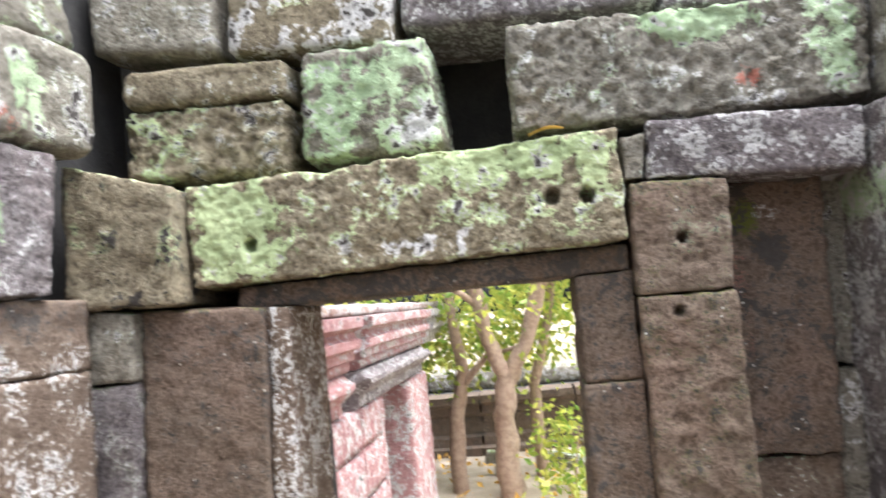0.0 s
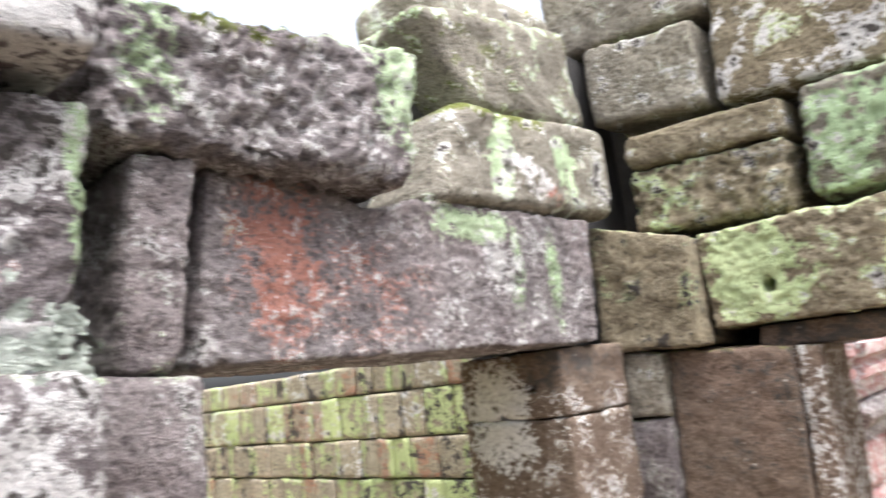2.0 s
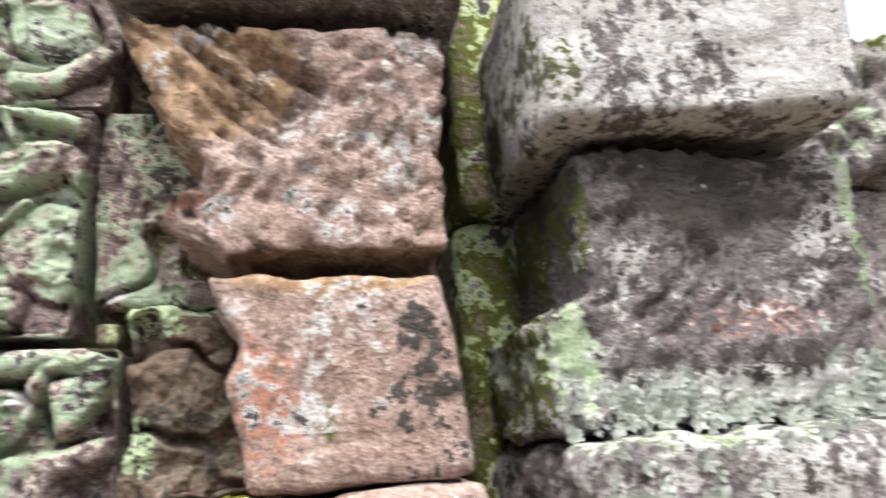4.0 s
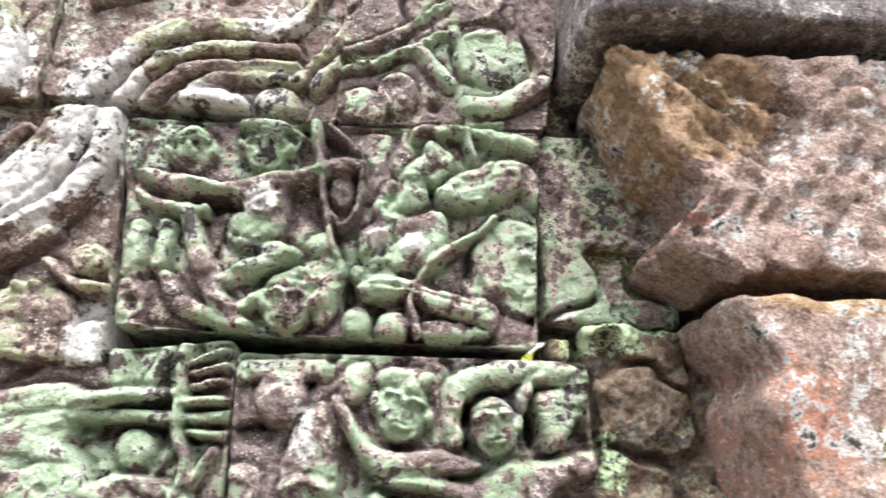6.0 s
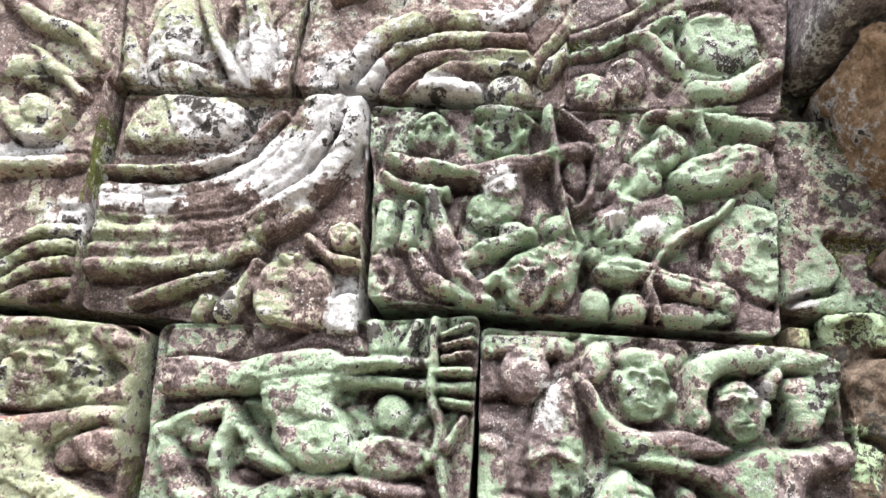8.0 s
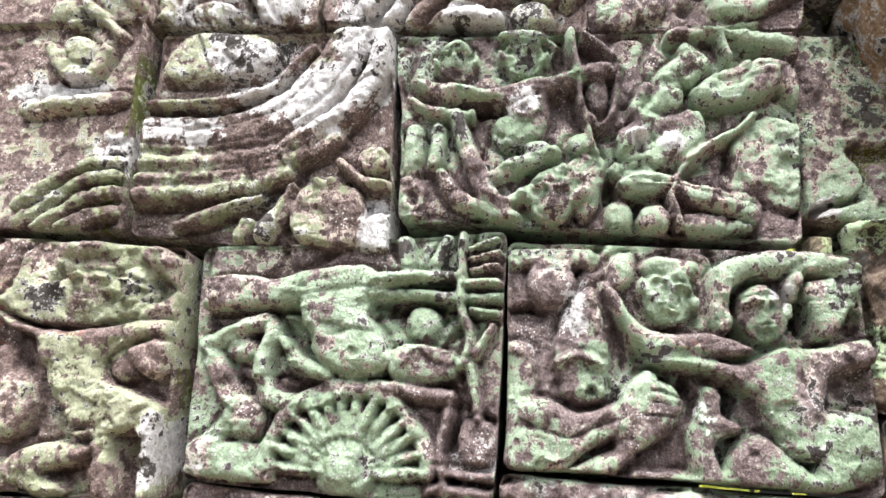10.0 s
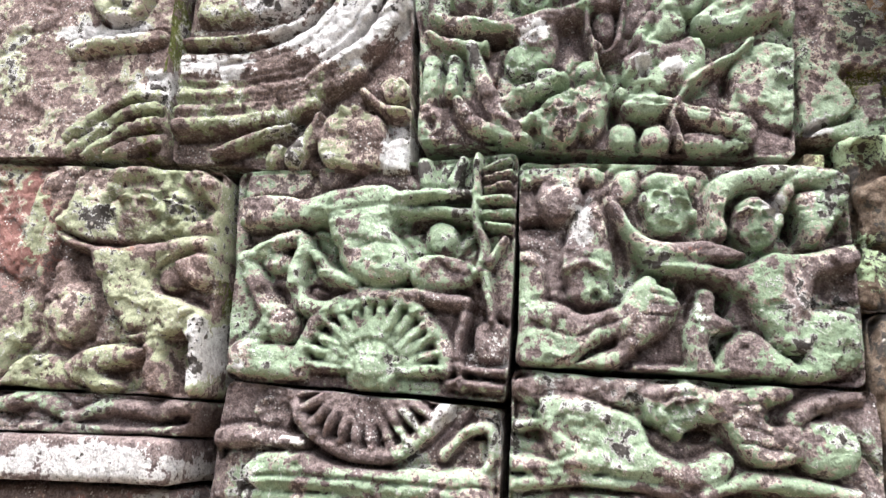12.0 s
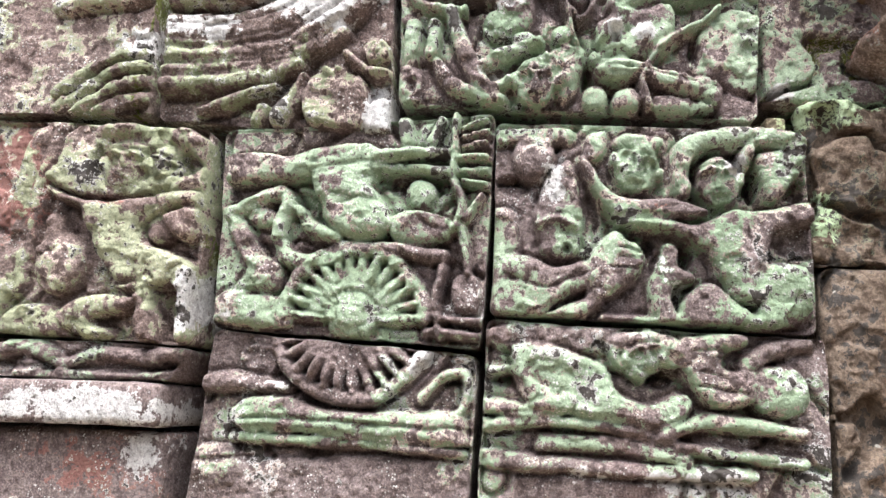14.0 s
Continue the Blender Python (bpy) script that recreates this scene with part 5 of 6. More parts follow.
pat_D = [
    ("bare", -2.00, 1.63, 0.06, 0.10, .35),
    ("bare", -1.93, 1.735, 0.10, 0.015, .5),
    ("bare", -1.83, 1.70, 0.05, 0.03, .4),
    ("rust", -2.13, 1.77, 0.12, 0.17, .95),
    ("green", -1.877, 1.719, 0.120, 0.171, .6),
    ("pale", -1.793, 1.579, 0.023, 0.052, .8),
    ("green", -2.096, 1.618, 0.057, 0.083, .5),
    ("rust", -1.916, 1.726, 0.056, 0.013, .5),
    ("rust", -1.860, 1.620, 0.036, 0.027, .5),
]
pat_E = [
    ("bare", -1.39, 1.62, 0.05, 0.09, .5),
    ("bare", -1.38, 1.86, 0.05, 0.03, .4),
    ("bare", -1.52, 1.68, 0.16, 0.012, .5),
    ("bare", -1.46, 1.72, 0.05, 0.02, .4),
    ("bare", -1.70, 1.81, 0.06, 0.014, .4),
    ("green", -1.581, 1.766, 0.131, 0.111, .75),
    ("green", -1.546, 1.592, 0.118, 0.077, .75),
    ("green", -1.720, 1.724, 0.054, 0.083, .6),
    ("pale", -1.737, 1.582, 0.026, 0.034, .6),
    ("pale", -1.379, 1.600, 0.033, 0.050, .5),
    ("rust", -1.605, 1.662, 0.069, 0.010, .45),
]
pat_F = [
    ("bare", -1.29, 1.80, 0.07, 0.10, .6),
    ("bare", -1.11, 1.765, 0.08, 0.016, .6),
    ("bare", -0.97, 1.70, 0.03, 0.06, .5),
    ("bare", -1.25, 1.66, 0.08, 0.03, .4),
    ("bare", -0.91, 1.72, 0.03, 0.03, .6),
    ("bare", -1.0, 1.885, 0.12, 0.010, .5),
    ("green", -1.076, 1.782, 0.172, 0.133, .8),
    ("green", -0.940, 1.639, 0.060, 0.056, .8),
    ("green", -1.266, 1.623, 0.096, 0.058, .65),
    ("pale", -0.996, 1.828, 0.019, 0.026, .95),
    ("pale", -1.255, 1.794, 0.025, 0.054, .5),
    ("rust", -1.092, 1.756, 0.048, 0.012, .55),
    ("pale", -1.084, 1.672, 0.031, 0.050, .5),
]
pat_H = [
    ("pale", -1.933, 1.419, 0.192, 0.033, 1.0),
]
pat_H2 = [
    ("pale", -1.834, 1.362, 0.034, 0.032, .8),
    ("rust", -1.944, 1.338, 0.104, 0.048, .5),
]
pat_I = [
    ("bare", -1.57, 1.52, 0.20, 0.05, .35),
    ("bare", -1.55, 1.30, 0.25, 0.10, .5),
    ("green", -1.578, 1.411, 0.194, 0.039, .7),
    ("green", -1.519, 1.487, 0.049, 0.048, .5),
    ("pale", -1.435, 1.524, 0.024, 0.032, .7),
    ("pale", -1.677, 1.469, 0.101, 0.016, .45),
]
pat_J = [
    ("bare", -1.23, 1.565, 0.14, 0.025, .6),
    ("bare", -0.92, 1.56, 0.06, 0.03, .6),
    ("bare", -0.90, 1.44, 0.05, 0.03, .4),
    ("bare", -1.20, 1.36, 0.12, 0.05, .4),
    ("bare", -1.05, 1.43, 0.2, 0.012, .5),
    ("green", -1.115, 1.458, 0.241, 0.108, .72),
    ("green", -0.931, 1.501, 0.058, 0.045, .6),
    ("pale", -1.115, 1.378, 0.215, 0.022, .5),
    ("pale", -1.093, 1.475, 0.037, 0.030, .45),
    ("rust", -0.952, 1.510, 0.010, 0.011, .8),
]
pat_T1 = [
    ("pale", -1.728, 2.301, 0.066, 0.079, 1.00),
    ("pale", -1.852, 2.287, 0.090, 0.077, 0.55),
    ("green", -1.883, 2.348, 0.055, 0.087, .5),
]
pat_T2 = [
    ("pale", -1.566, 2.277, 0.065, 0.064, 1.05),
    ("pale", -1.418, 2.253, 0.062, 0.031, 1.15),
    ("pale", -1.332, 2.388, 0.054, 0.053, 0.95),
    ("green", -1.328, 2.296, 0.051, 0.040, .6),
    ("green", -1.262, 2.349, 0.042, 0.062, .4),
]
pat_T3 = [
    ("moss", -1.010, 2.357, 0.107, 0.115, .6),
    ("green", -1.036, 2.337, 0.123, 0.113, .7),
    ("pale", -1.156, 2.285, 0.020, 0.020, .7),
    ("pale", -1.151, 2.373, 0.051, 0.017, .6),
]

# chariot wheel, cut across two courses
rel_E.wheel(-1.544, 1.5735, 0.106, 2, 178, 14)
rel_I.wheel(-1.544, 1.5735, 0.118, 188, 352, 14, hub=False)

carved((-2.60, 2.221), (-1.940, 2.241), (-1.910, 1.885), (-2.55, 1.87), carve=rel_A, out=0.028, patches=pat_A + [("moss", -1.93, 2.0, 0.008, 0.4, 0.9)], green=0.50, pale=0.10, material=CARVED_BUFF)
carved((-1.915, 2.225), (-1.537, 2.235), (-1.512, 1.867), (-1.902, 1.886), carve=rel_B, patches=pat_B, green=0.34, pale=0.12, material=CARVED_BUFF)
carved((-1.530, 2.221), (-0.940, 2.230), (-0.957, 1.905), (-1.502, 1.920), carve=rel_C, patches=pat_C, green=0.52)
carved((-2.60, 2.40), (-1.990, 2.60), (-1.935, 2.245), (-2.60, 2.226), carve=rel_T0, out=0.02, green=0.50, pale=0.10, material=CARVED_BUFF)
carved((-1.985, 2.65), (-1.64, 2.7), (-1.667, 2.246), (-1.929, 2.247), carve=rel_T1, patches=pat_T1, green=0.50, pale=0.08, material=CARVED_BUFF)
carved((-1.640, 2.75), (-1.225, 2.8), (-1.243, 2.232), (-1.654, 2.256), carve=rel_T2, patches=pat_T2, green=0.32, pale=0.12, material=CARVED_BUFF)
carved((-1.2235, 2.8), (-0.85, 2.8), (-0.930, 2.236), (-1.2405, 2.228), carve=rel_T3, patches=pat_T3, green=0.3, moss=0.3)
carved((-2.60, 1.870), (-1.797, 1.862), (-1.782, 1.519), (-2.60, 1.516), carve=rel_D, out=0.026, patches=pat_D + [("moss", -1.785, 1.7, 0.006, 0.3, 0.6)], green=0.42, material=CARVED_BUFF)
carved((-1.783, 1.868), (-1.350, 1.906), (-1.355, 1.540), (-1.758, 1.552), carve=rel_E, patches=pat_E, green=0.48)
carved((-1.345, 1.890), (-0.892, 1.886), (-0.889, 1.587), (-1.340, 1.591), carve=rel_F, patches=pat_F, green=0.44)
carved((-2.60, 1.51), (-1.782, 1.515), (-1.804, 1.464), (-2.60, 1.44), carve=rel_G, out=0.026, green=0.3)
carved((-2.60, 1.437), (-1.804, 1.462), (-1.801, 1.398), (-2.60, 1.372), out=0.034, patches=pat_H, green=0.05)
carved((-2.60, 1.368), (-1.803, 1.393), (-1.796, 1.05), (-2.60, 1.05), patches=pat_H2, green=0.05, out=0.0, rust=0.25)
carved((-1.755, 1.546), (-1.357, 1.534), (-1.363, 1.05), (-1.78, 1.05), carve=rel_I, patches=pat_I, green=0.28, pale=0.12)
carved((-1.344, 1.583), (-0.878, 1.580), (-0.876, 1.05), (-1.346, 1.05), carve=rel_J, patches=pat_J, green=0.46, pale=0.1)
rough_cut = Carving()
rough_cut.ground = 0.034
corner_stone = dict(carve=rough_cut, wear=0.02, depth=0.16)
# Shade of the corner beside the pier is added to these stones' colour.
carved((-0.934, 2.236), (-0.75, 2.240), (-0.75, 1.945), (-0.945, 1.943), moss=0.5, green=0.30, out=-0.035, soot=0.15, patches=[("pale", -0.91, 1.965, 0.02, 0.02, 0.9), ("green", -0.89, 1.99, 0.05, 0.05, 0.7)], **corner_stone)
carved((-0.925, 2.75), (-0.75, 2.75), (-0.75, 2.25), (-0.915, 2.25), moss=0.5, green=0.2, out=-0.07, soot=0.2, **corner_stone)
carved((-0.935, 1.930), (-0.90, 1.930), (-0.90, 1.893), (-0.938, 1.893), material=OLIVE, moss=0.2, green=0.6, out=-0.05, depth=0.12, wear=0.01)
carved((-0.885, 1.940), (-0.7, 1.93), (-0.7, 1.692), (-0.884, 1.687), material=BROWN, soot=0.3, green=0.12, moss=0.3, rough=0.02, out=-0.015, patches=[("green", -0.868, 1.76, 0.03, 0.05, 0.9), ("green", -0.86, 1.92, 0.06, 0.03, 0.8)], **corner_stone)
carved((-0.870, 1.680), (-0.7, 1.68), (-0.7, 1.05), (-0.870, 1.05), material=BROWN, soot=0.3, green=0.0, out=-0.02, **corner_stone)
# Added filler and backing, coloured as the shade between the stones.
slab("core", (-1.42, -0.885, 1.85), (-1.33, -0.70, 1.95), GAP_SHADE, wall_carved)
slab("core", (-2.60, -2.6, 1.0), (-1.52, -1.04, 2.36), GAP_SHADE, wall_carved)

# ---------------------------------------------------------------- unseen walls added to close the court behind the camera, heights set for light
wall_east = setting("wall_east", "plain grey sandstone wall across the court, added unseen to shape the light", "wall")
slab("core", (1.40, -3.2, -0.1), (1.80, 2.95, 2.4), GREY, wall_east)
wall_south = setting("wall_south", "plain grey sandstone wall closing the court, added unseen to shape the light", "wall")
slab("core", (-2.7, -3.6, -0.1), (1.80, -3.2, 2.2), GREY, wall_south)
slab("core", (-2.60, -3.2, -0.1), (-1.52, -0.88, 1.0), GAP_SHADE, wall_carved)

# ---------------------------------------------------------------- buff wall beyond the west doorway
wall_far = setting("wall_far", "buff sandstone wall of small lichen-green blocks", "wall")
rng = random.Random(4)
joints = (1.86, 1.65, 1.345, 1.08, 0.80, 0.48, 0.1, -0.4, -1.0)
for row, (top, low) in enumerate(zip(joints[:-1], joints[1:])):
    x = -7.4 - rng.random() * 0.3
    while x < -2.3:
        w = rng.uniform(0.13, 0.29)
        tall = rng.choice((0.0, 0.0, 0.02, -0.015))
        lich = rng.choice((0.0, 0.05, 0.2, 0.45, 0.8))
        drip = [("green", x + w * rng.random(), (top + low) / 2, 0.035, 0.3, 0.7), ("soot", x + w * rng.random(), low + 0.1, 0.02, 0.2, 0.45)]
        stone(wall_far, ("n", 3.10 + rng.uniform(-0.012, 0.012)), (x + 0.006, top - 0.005 + tall * 0.3), (x + w, top - 0.004 - tall * 0.3), (x + w, low + 0.004), (x + 0.006, low + 0.003), 0.30, TUFF,
              cell=0.03, edge=0.007, rough=0.004, wear=0.008, green=lich, pale=rng.choice((0.0, 0.1, 0.3)), rust=rng.choice((0, 0, 0.25, 0.5)), soot=rng.choice((0, 0, 0, 0.35)), patches=drip)
        x += w + 0.004
slab("core", (-7.6, 3.34, -1.0), (-2.3, 3.75, 1.80), GAP_SHADE, wall_far)

# ---------------------------------------------------------------- pink gallery outside the north doorway
gallery = setting("wall_gallery", "pink sandstone gallery with a moulded cornice", "wall")


def moulding(name, parent, x, y0, y1, profile, material, seed, along="y", **growth):
    """A length of moulded course: the profile (out, up) drawn along the wall with worn edges and a rough broken end."""
    prof = []
    for (a, b), (c, d) in zip(profile[:-1], profile[1:]):
        k = max(2, int(math.hypot(c - a, d - b) / 0.02))
        prof += [(a + (c - a) * i / k, b + (d - b) * i / k) for i in range(k)]
    prof.append(profile[-1])
    prof = np.array([(-0.45, prof[0][1])] + prof + [(-0.45, prof[-1][1])])
    n = max(4, int((y1 - y0) / 0.05))
    t = np.linspace(y0, y1, n + 1)
    P = np.array([[x + o, s, z] for s in t for o, z in prof])
    w = (fbm(P, 7.0, seed, 3) - 0.5) * 0.05
    P[:, 0] += w * (np.tile(prof[:, 0], n + 1) > -0.4)
    P[:, 1] += np.repeat(np.where((t == y0) | (t == y1), 1.0, 0.0), len(prof)) * (fbm(P, 9.0, seed + 3, 2) - 0.5) * 0.1
    P[:, 2] += (fbm(P, 5.0, seed + 5, 2) - 0.5) * 0.02
    m = len(prof)
    F = [[i * m + j, i * m + j + 1, (i + 1) * m + j + 1, (i + 1) * m + j] for i in range(n) for j in range(m - 1)]
    F += [[i * m + m - 1, i * m, (i + 1) * m, (i + 1) * m + m - 1] for i in range(n)]
    F += [list(range(m))[::-1], [n * m + j for j in range(m)]]
    if along == "x":
        P = P[:, [1, 0, 2]] * np.array([1, -1, 1]) + np.array([0, 2 * x, 0])
        F = [f[::-1] for f in F]
    g = {k: np.full(len(P), v) + (fbm(P, 3.0, seed + 8, 2) - 0.5) * 0.4 for k, v in growth.items()}
    for k in ("green", "pale", "rust", "moss", "soot", "fresh"):
        g.setdefault(k, np.zeros(len(P)))
    return mesh_object(name, P, F, material, parent, growth=g, smooth=False)


UPPER = ((0.02, 1.17), (0.05, 1.20), (0.05, 1.25), (0.10, 1.27), (0.10, 1.33), (0.16, 1.36), (0.16, 1.42), (0.12, 1.44), (0.12, 1.48), (0.20, 1.52), (0.20, 1.60))
LOWER = ((-0.02, 0.85), (0.02, 0.88), (0.02, 0.95), (0.09, 1.01), (0.14, 1.06), (0.14, 1.10), (0.08, 1.12), (0.05, 1.16))
moulding("cornice_block", gallery, -1.58, 3.30, 5.40, UPPER, REDDISH, 1, rust=0.1, pale=0.15)
moulding("cornice_block", gallery, -1.55, 5.58, 8.70, UPPER, REDDISH, 2, rust=0.1, pale=0.38, green=0.2)
moulding("cornice_block", gallery, -1.54, 8.85, 11.4, UPPER, PURPLE, 3, pale=0.8)
moulding("cornice_block", gallery, -1.60, 3.30, 5.30, LOWER, REDDISH, 4, rust=0.1, pale=0.3)
moulding("cornice_block", gallery, -1.55, 5.56, 8.62, LOWER, PURPLE, 5, rust=0.1, pale=0.3)
for k, (a, b) in enumerate(((3.30, 4.1), (4.12, 4.9), (4.92, 5.70), (5.72, 6.43))):
    for q, (lo, hi) in enumerate(((-1.0, -0.45), (-0.44, 0.10), (0.11, 0.50), (0.51, 0.845))):
        stone(gallery, ("w", -1.56), (a + 0.005, hi), (b, hi), (b, lo + 0.006), (a + 0.005, lo + 0.006), 0.30, REDDISH, cell=0.06, edge=0.02, rust=0.1, pale=0.35, green=0.0)
stone(gallery, ("w", -1.565), (6.445, 0.84), (6.56, 0.84), (6.56, -1.0), (6.445, -1.0), 0.40, REDDISH, "pilaster", cell=0.06, edge=0.02, rust=0.25, pale=0.35, green=0.0)
stone(gallery, ("w", -1.52), (7.66, 0.84), (8.85, 0.84), (8.85, -1.0), (7.66, -1.0), 0.40, REDDISH, "pilaster", cell=0.06, edge=0.02, rust=0.3, pale=0.4, green=0.0)
# Dark sheet added in place of the doorway's inner shade.
stone(gallery, ("w", -1.85), (6.57, 0.84), (7.65, 0.84), (7.65, -1.0), (6.57, -1.0), 0.2, GAP_SHADE, "doorway_back", cell=0.1)
for k in range(15):
    a = 3.5 + k * 0.5
    stone(gallery, ("w", -1.50), (a, 1.69), (a + 0.42, 1.70), (a + 0.44, 1.61), (a - 0.01, 1.61), 0.24, PINK, "roof_stone", cell=0.04, edge=0.03, rough=0.02, rust=0.2, pale=0.5)
slab("core", (-2.6, 3.3, -1.0), (-1.98, 11.2, 1.55), GAP_SHADE, gallery)

# ---------------------------------------------------------------- terrace wall in the wood
terrace = setting("wall_terrace", "dark moulded stone terrace wall in the wood", "wall")
TERR = ((0.0, -1.0), (0.25, -0.98), (0.25, -0.80), (0.18, -0.76), (0.18, -0.62), (0.08, -0.58), (0.05, -0.30), (0.10, -0.25), (0.10, -0.12), (0.20, -0.06), (0.20, 0.06))
for k in range(7):
    moulding("terrace_block", terrace, 12.2, -6 + k * 1.6, -6 + k * 1.6 + 1.57, TERR, BROWN, 40 + k, along="x", green=0.2, moss=0.3, soot=0.3)
for k in range(12):
    a = -6 + k * 0.95
    stone(terrace, ("n", 12.9), (a, 0.34 + 0.1 * rng.random()), (a + 0.9, 0.34 + 0.1 * rng.random()), (a + 0.92, 0.06), (a, 0.06), 0.5, GREY, cell=0.08, edge=0.06, rough=0.03, pale=0.3, moss=0.2)
slab("core", (-6.2, 12.6, -1.0), (5.4, 14.5, 0.05), GAP_SHADE, terrace)

# ---------------------------------------------------------------- trees
def tube(path, sides=9):
    """A tapered, slightly knobbly stem along (x, y, z, radius) rows."""
    V, F = [], []
    path = [np.array(p, dtype=float) for p in path]
    fine = []
    for a, b in zip(path[:-1], path[1:]):
        k = 5
        fine += [a + (b - a) * i / k for i in range(k)]
    fine.append(path[-1])
    for i, p in enumerate(fine):
        q = fine[min(i + 1, len(fine) - 1)][:3] - fine[max(i - 1, 0)][:3]
        q = q / np.linalg.norm(q)
        e = np.cross(q, (0.3, 1, 0.1))
        e = e / np.linalg.norm(e)
        f = np.cross(q, e)
        for s in range(sides):
            t = 2 * math.pi * s / sides
            r = p[3] * (1 + 0.16 * math.sin(3 * t + i * 0.7) * math.sin(i * 1.3 + p[0] * 5))
            V.append((p[:3] + (e * math.cos(t) + f * math.sin(t)) * r + np.array([math.sin(i * 1.9), math.cos(i * 1.3), 0]) * p[3] * 0.12).tolist())
    for i in range(len(fine) - 1):
        for s in range(sides):
            a, b = i * sides + s, i * sides + (s + 1) % sides
            F.append([a, b, b + sides, a + sides])
    return V, F


def leaves(centres, count, spread_, size, seed, flatten=0.7):
    """Many pointed leaves, each folded along its rib, strewn in clumps round the centres."""
    g = np.random.RandomState(seed)
    c = np.array(centres)[g.randint(0, len(centres), count)]
    p = c + g.normal(0, 1, (count, 3)) * spread_ * np.array([1, 1, flatten])
    d = g.normal(0, 1, (count, 3)) + np.array([0, 0, -0.4])
    d /= np.linalg.norm(d, axis=1, keepdims=True)
    s = np.cross(d, g.normal(0, 1, (count, 3)))
    s /= np.linalg.norm(s, axis=1, keepdims=True)
    up = np.cross(s, d)
    L = size * g.uniform(0.6, 1.4, (count, 1))
    W = L * 0.28
    V = np.stack([p, p + d * L * 0.5 + s * W + up * W * 0.4, p + d * L, p + d * L * 0.5 - s * W + up * W * 0.4, p + d * L * 0.5], 1).reshape(-1, 3)
    b = np.arange(count)[:, None] * 5
    F = np.concatenate([b + np.array([[0, 1, 4]]), b + np.array([[1, 2, 4]]), b + np.array([[0, 4, 3]]), b + np.array([[4, 2, 3]])])
    return V, F


def tree(label, trunks, clumps, count, spread_, size, seed):
    ob = tagged(new("tree"), label, "tree")
    V, F = [], []
    for path in trunks:
        v, f = tube(path)
        F += [[i + len(V) for i in q] for q in f]
        V += v
    mesh_object("trunk", V, F, BARK, ob)
    v, f = leaves(clumps, count, spread_, size, seed)
    mesh_object("crown", v, f, LEAF, ob, smooth=False)
    return ob


def clumps(seed, n, lo, hi):
    g = random.Random(seed)
    return [[g.uniform(a, b) for a, b in zip(lo, hi)] for _ in range(n)]


tree("slender pale-barked forked tree with yellow-green leaves",
     [[(-0.66, 9.3, -1.0, 0.17), (-0.64, 9.3, 0.0, 0.14), (-0.55, 9.3, 0.62, 0.14)],
      [(-0.55, 9.3, 0.55, 0.11), (-0.74, 9.25, 1.1, 0.10), (-0.85, 9.2, 2.0, 0.10), (-0.75, 9.2, 3.2, 0.07)],
      [(-0.55, 9.3, 0.55, 0.11), (-0.22, 9.3, 1.1, 0.10), (0.05, 9.3, 2.0, 0.11), (0.1, 9.4, 3.4, 0.07)],
      [(-0.85, 9.2, 1.6, 0.05), (-1.3, 9.0, 2.0, 0.035), (-1.9, 8.8, 2.1, 0.02)],
      [(0.0, 9.3, 1.7, 0.05), (0.5, 9.2, 2.3, 0.035), (0.9, 9.0, 2.7, 0.02)]],
     clumps(1, 40, (-2.2, 9.0, 0.9), (1.6, 11.4, 4.2)), 5200, 0.32, 0.12, 1)
tree("thin pale-barked young tree beside a terrace wall",
     [[(-1.35, 9.6, -1.0, 0.12), (-1.30, 9.6, 0.1, 0.10), (-1.15, 9.6, 0.7, 0.09), (-1.25, 9.6, 1.8, 0.06), (-1.1, 9.6, 3.0, 0.04)],
      [(-1.2, 9.6, 0.5, 0.06), (-0.8, 9.5, 0.9, 0.04), (-0.3, 9.4, 1.0, 0.02)]],
     clumps(2, 26, (-2.2, 9.6, 0.7), (-0.6, 11, 3.4)), 1700, 0.30, 0.11, 2)
tree("thin pale-barked young tree beside a terrace wall",
     [[(-0.25, 10.2, -1.0, 0.10), (-0.22, 10.2, 0.4, 0.08), (0.1, 10.2, 1.4, 0.06), (0.35, 10.1, 2.8, 0.04)]],
     clumps(3, 26, (-0.4, 9.6, 0.6), (1.6, 11.0, 3.4)), 2200, 0.30, 0.11, 3)
shrub = tagged(new("shrub"), "low green leafy shrub at a terrace foot", "shrub")
v, f = tube([(0.15, 9.0, -1.0, 0.02), (0.2, 9.0, -0.5, 0.015), (0.3, 9.0, 0.0, 0.008)], 5)
mesh_object("stem", v, f, BARK, shrub)
v, f = leaves(clumps(5, 24, (-0.15, 8.6, -0.8), (0.75, 9.5, 0.25)), 700, 0.13, 0.11, 5)
mesh_object("foliage", v, f, LEAF, shrub, smooth=False)
v, f = leaves(clumps(6, 160, (-16, 16, 0.5), (14, 30, 12)), 9000, 0.9, 0.42, 6)
tagged(mesh_object("far_woodland", v, f, LEAF, smooth=False), "sunlit yellow-green foliage of the wood beyond", "woodland", kind="stuff")
v, f = leaves(clumps(7, 90, (-7.0, -4.5, 0.5), (-3.2, 0.5, 5.0)), 5000, 0.45, 0.22, 7)
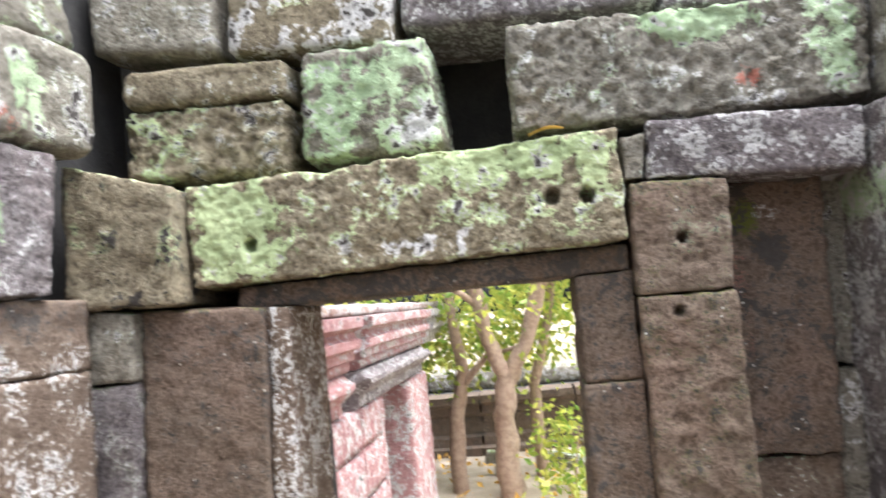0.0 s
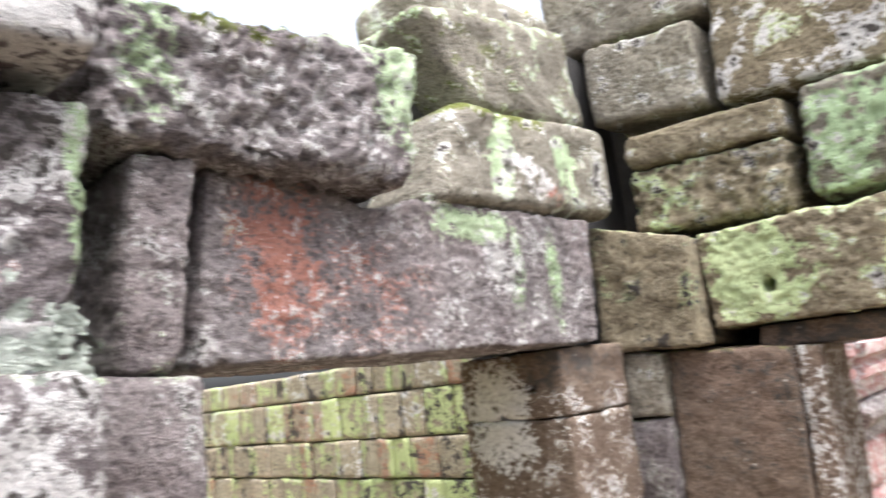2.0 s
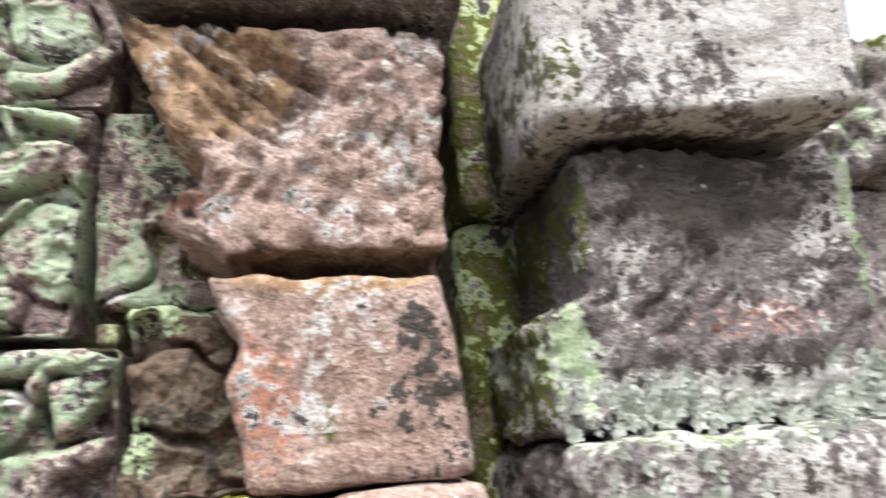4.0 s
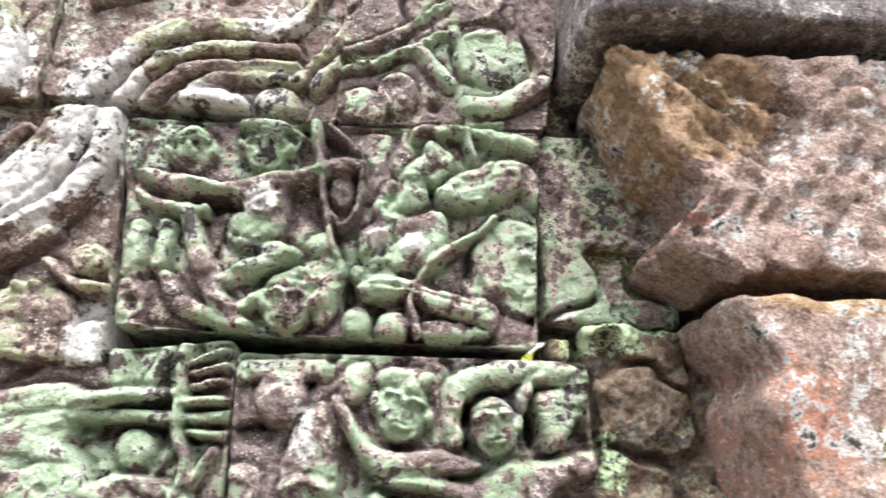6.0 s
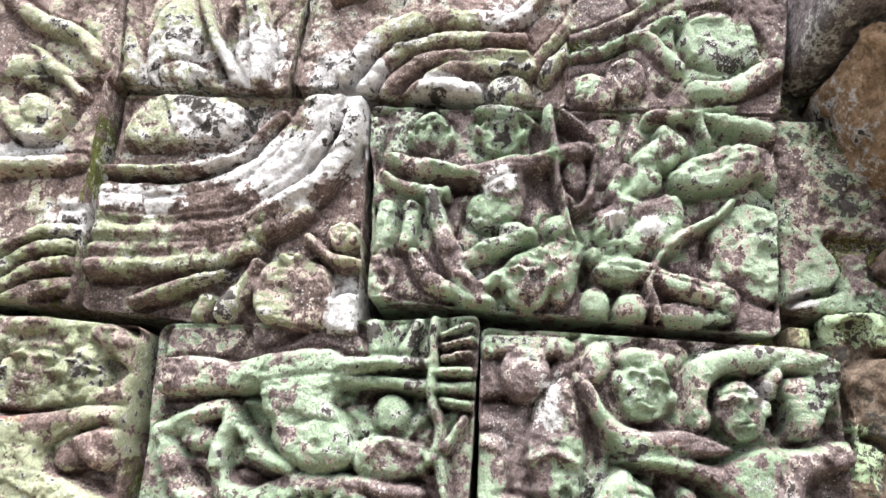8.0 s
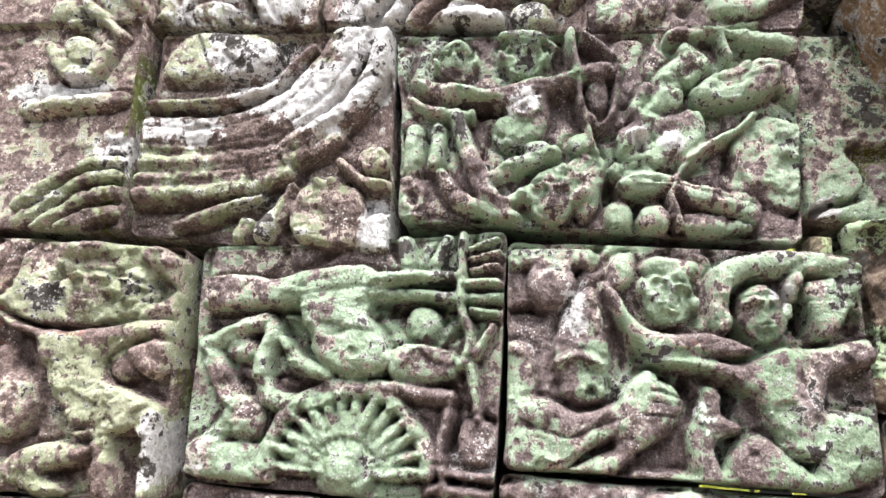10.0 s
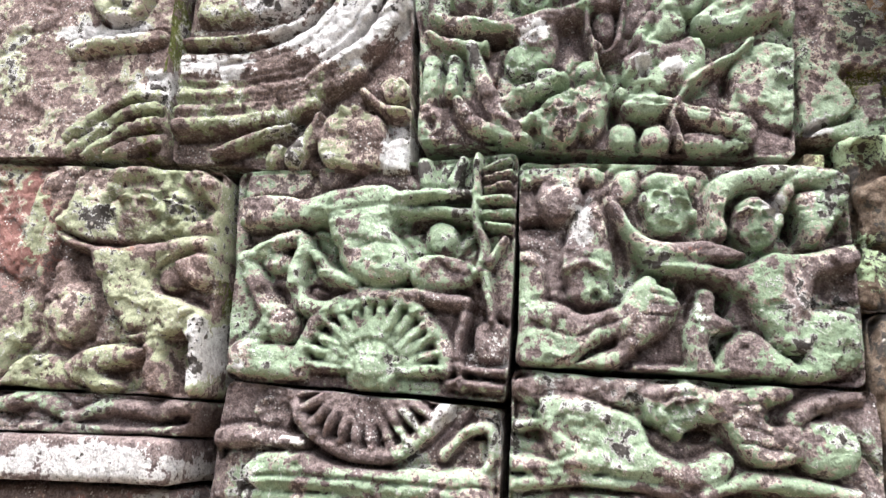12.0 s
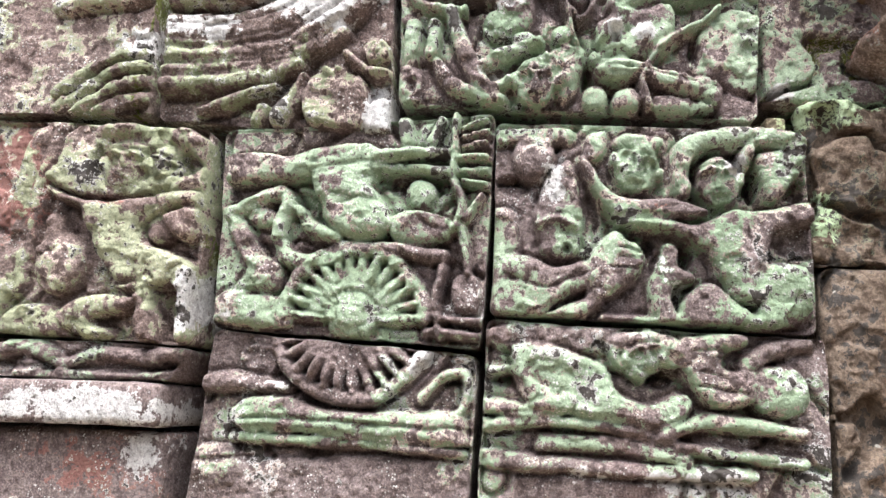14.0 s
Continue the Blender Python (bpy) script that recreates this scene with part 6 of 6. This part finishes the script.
tagged(mesh_object("woodland_edge", v, f, LEAF, smooth=False), "sunlit leafy thicket close behind the carved wall", "woodland", kind="stuff")

g = np.random.RandomState(9)
lx, ly = g.uniform(-2.5, 2.5, 420), g.uniform(5.5, 12.0, 420)
spots = np.stack([lx, ly, np.full(420, -0.9)], 1)
spots[:, 2] = ground_height(lx, ly) + (fbm(np.stack([lx, ly, lx * 0], 1), 0.9, 3, 4) - 0.5) * 0.14 + 0.012
v, f = leaves(spots.tolist(), 900, 0.10, 0.11, 12, flatten=0.02)
tagged(mesh_object("leaf_litter", v, f, DEADLEAF, smooth=False), "dry brown leaves strewn on the pale earth", "leaf litter", kind="stuff")
# loose rubble at the terrace foot
rng2 = random.Random(21)
for k in range(9):
    cx, cy, sz = rng2.uniform(-1.6, 1.3), rng2.uniform(10.4, 11.6), rng2.uniform(0.12, 0.3)
    rock = stone(None, ("n", cy), (cx, -0.9 + sz * 0.8), (cx + sz * 1.6, -0.9 + sz * 0.7), (cx + sz * 1.7, -0.98), (cx - 0.04, -0.98), sz, GREY, "fallen_block", cell=0.04, edge=0.05, rough=0.02, moss=0.35, green=0.2)
    tagged(rock, "mossy fallen sandstone block at a terrace foot", "stone", group="fallen blocks")

# ---------------------------------------------------------------- small things
def dry_leaf(x, y, z, turn, size):
    t = np.linspace(0, 1, 9)
    w = 0.32 * np.sin(np.pi * t ** 0.8) * size
    rows = []
    for k, s in enumerate((-1, 0, 1)):
        rows.append(np.stack([t * size, s * w, 0.10 * size * np.sin(t * 3) + 0.06 * size * abs(s)], 1))
    V = np.concatenate(rows)
    F = [[k * 9 + i, k * 9 + i + 1, (k + 1) * 9 + i + 1, (k + 1) * 9 + i] for k in range(2) for i in range(8)]
    ob = mesh_object("fallen_leaf", V, F, DEADLEAF)
    ob.matrix_world = pose(x, y, z, 8, -6, turn)
    mod = ob.modifiers.new("thickness", "SOLIDIFY")
    mod.thickness = 0.0008
    return tagged(ob, "curled orange dry leaf lying on the lintel", "leaf")


dry_leaf(0.02, 2.13, 2.088, 10, 0.11)
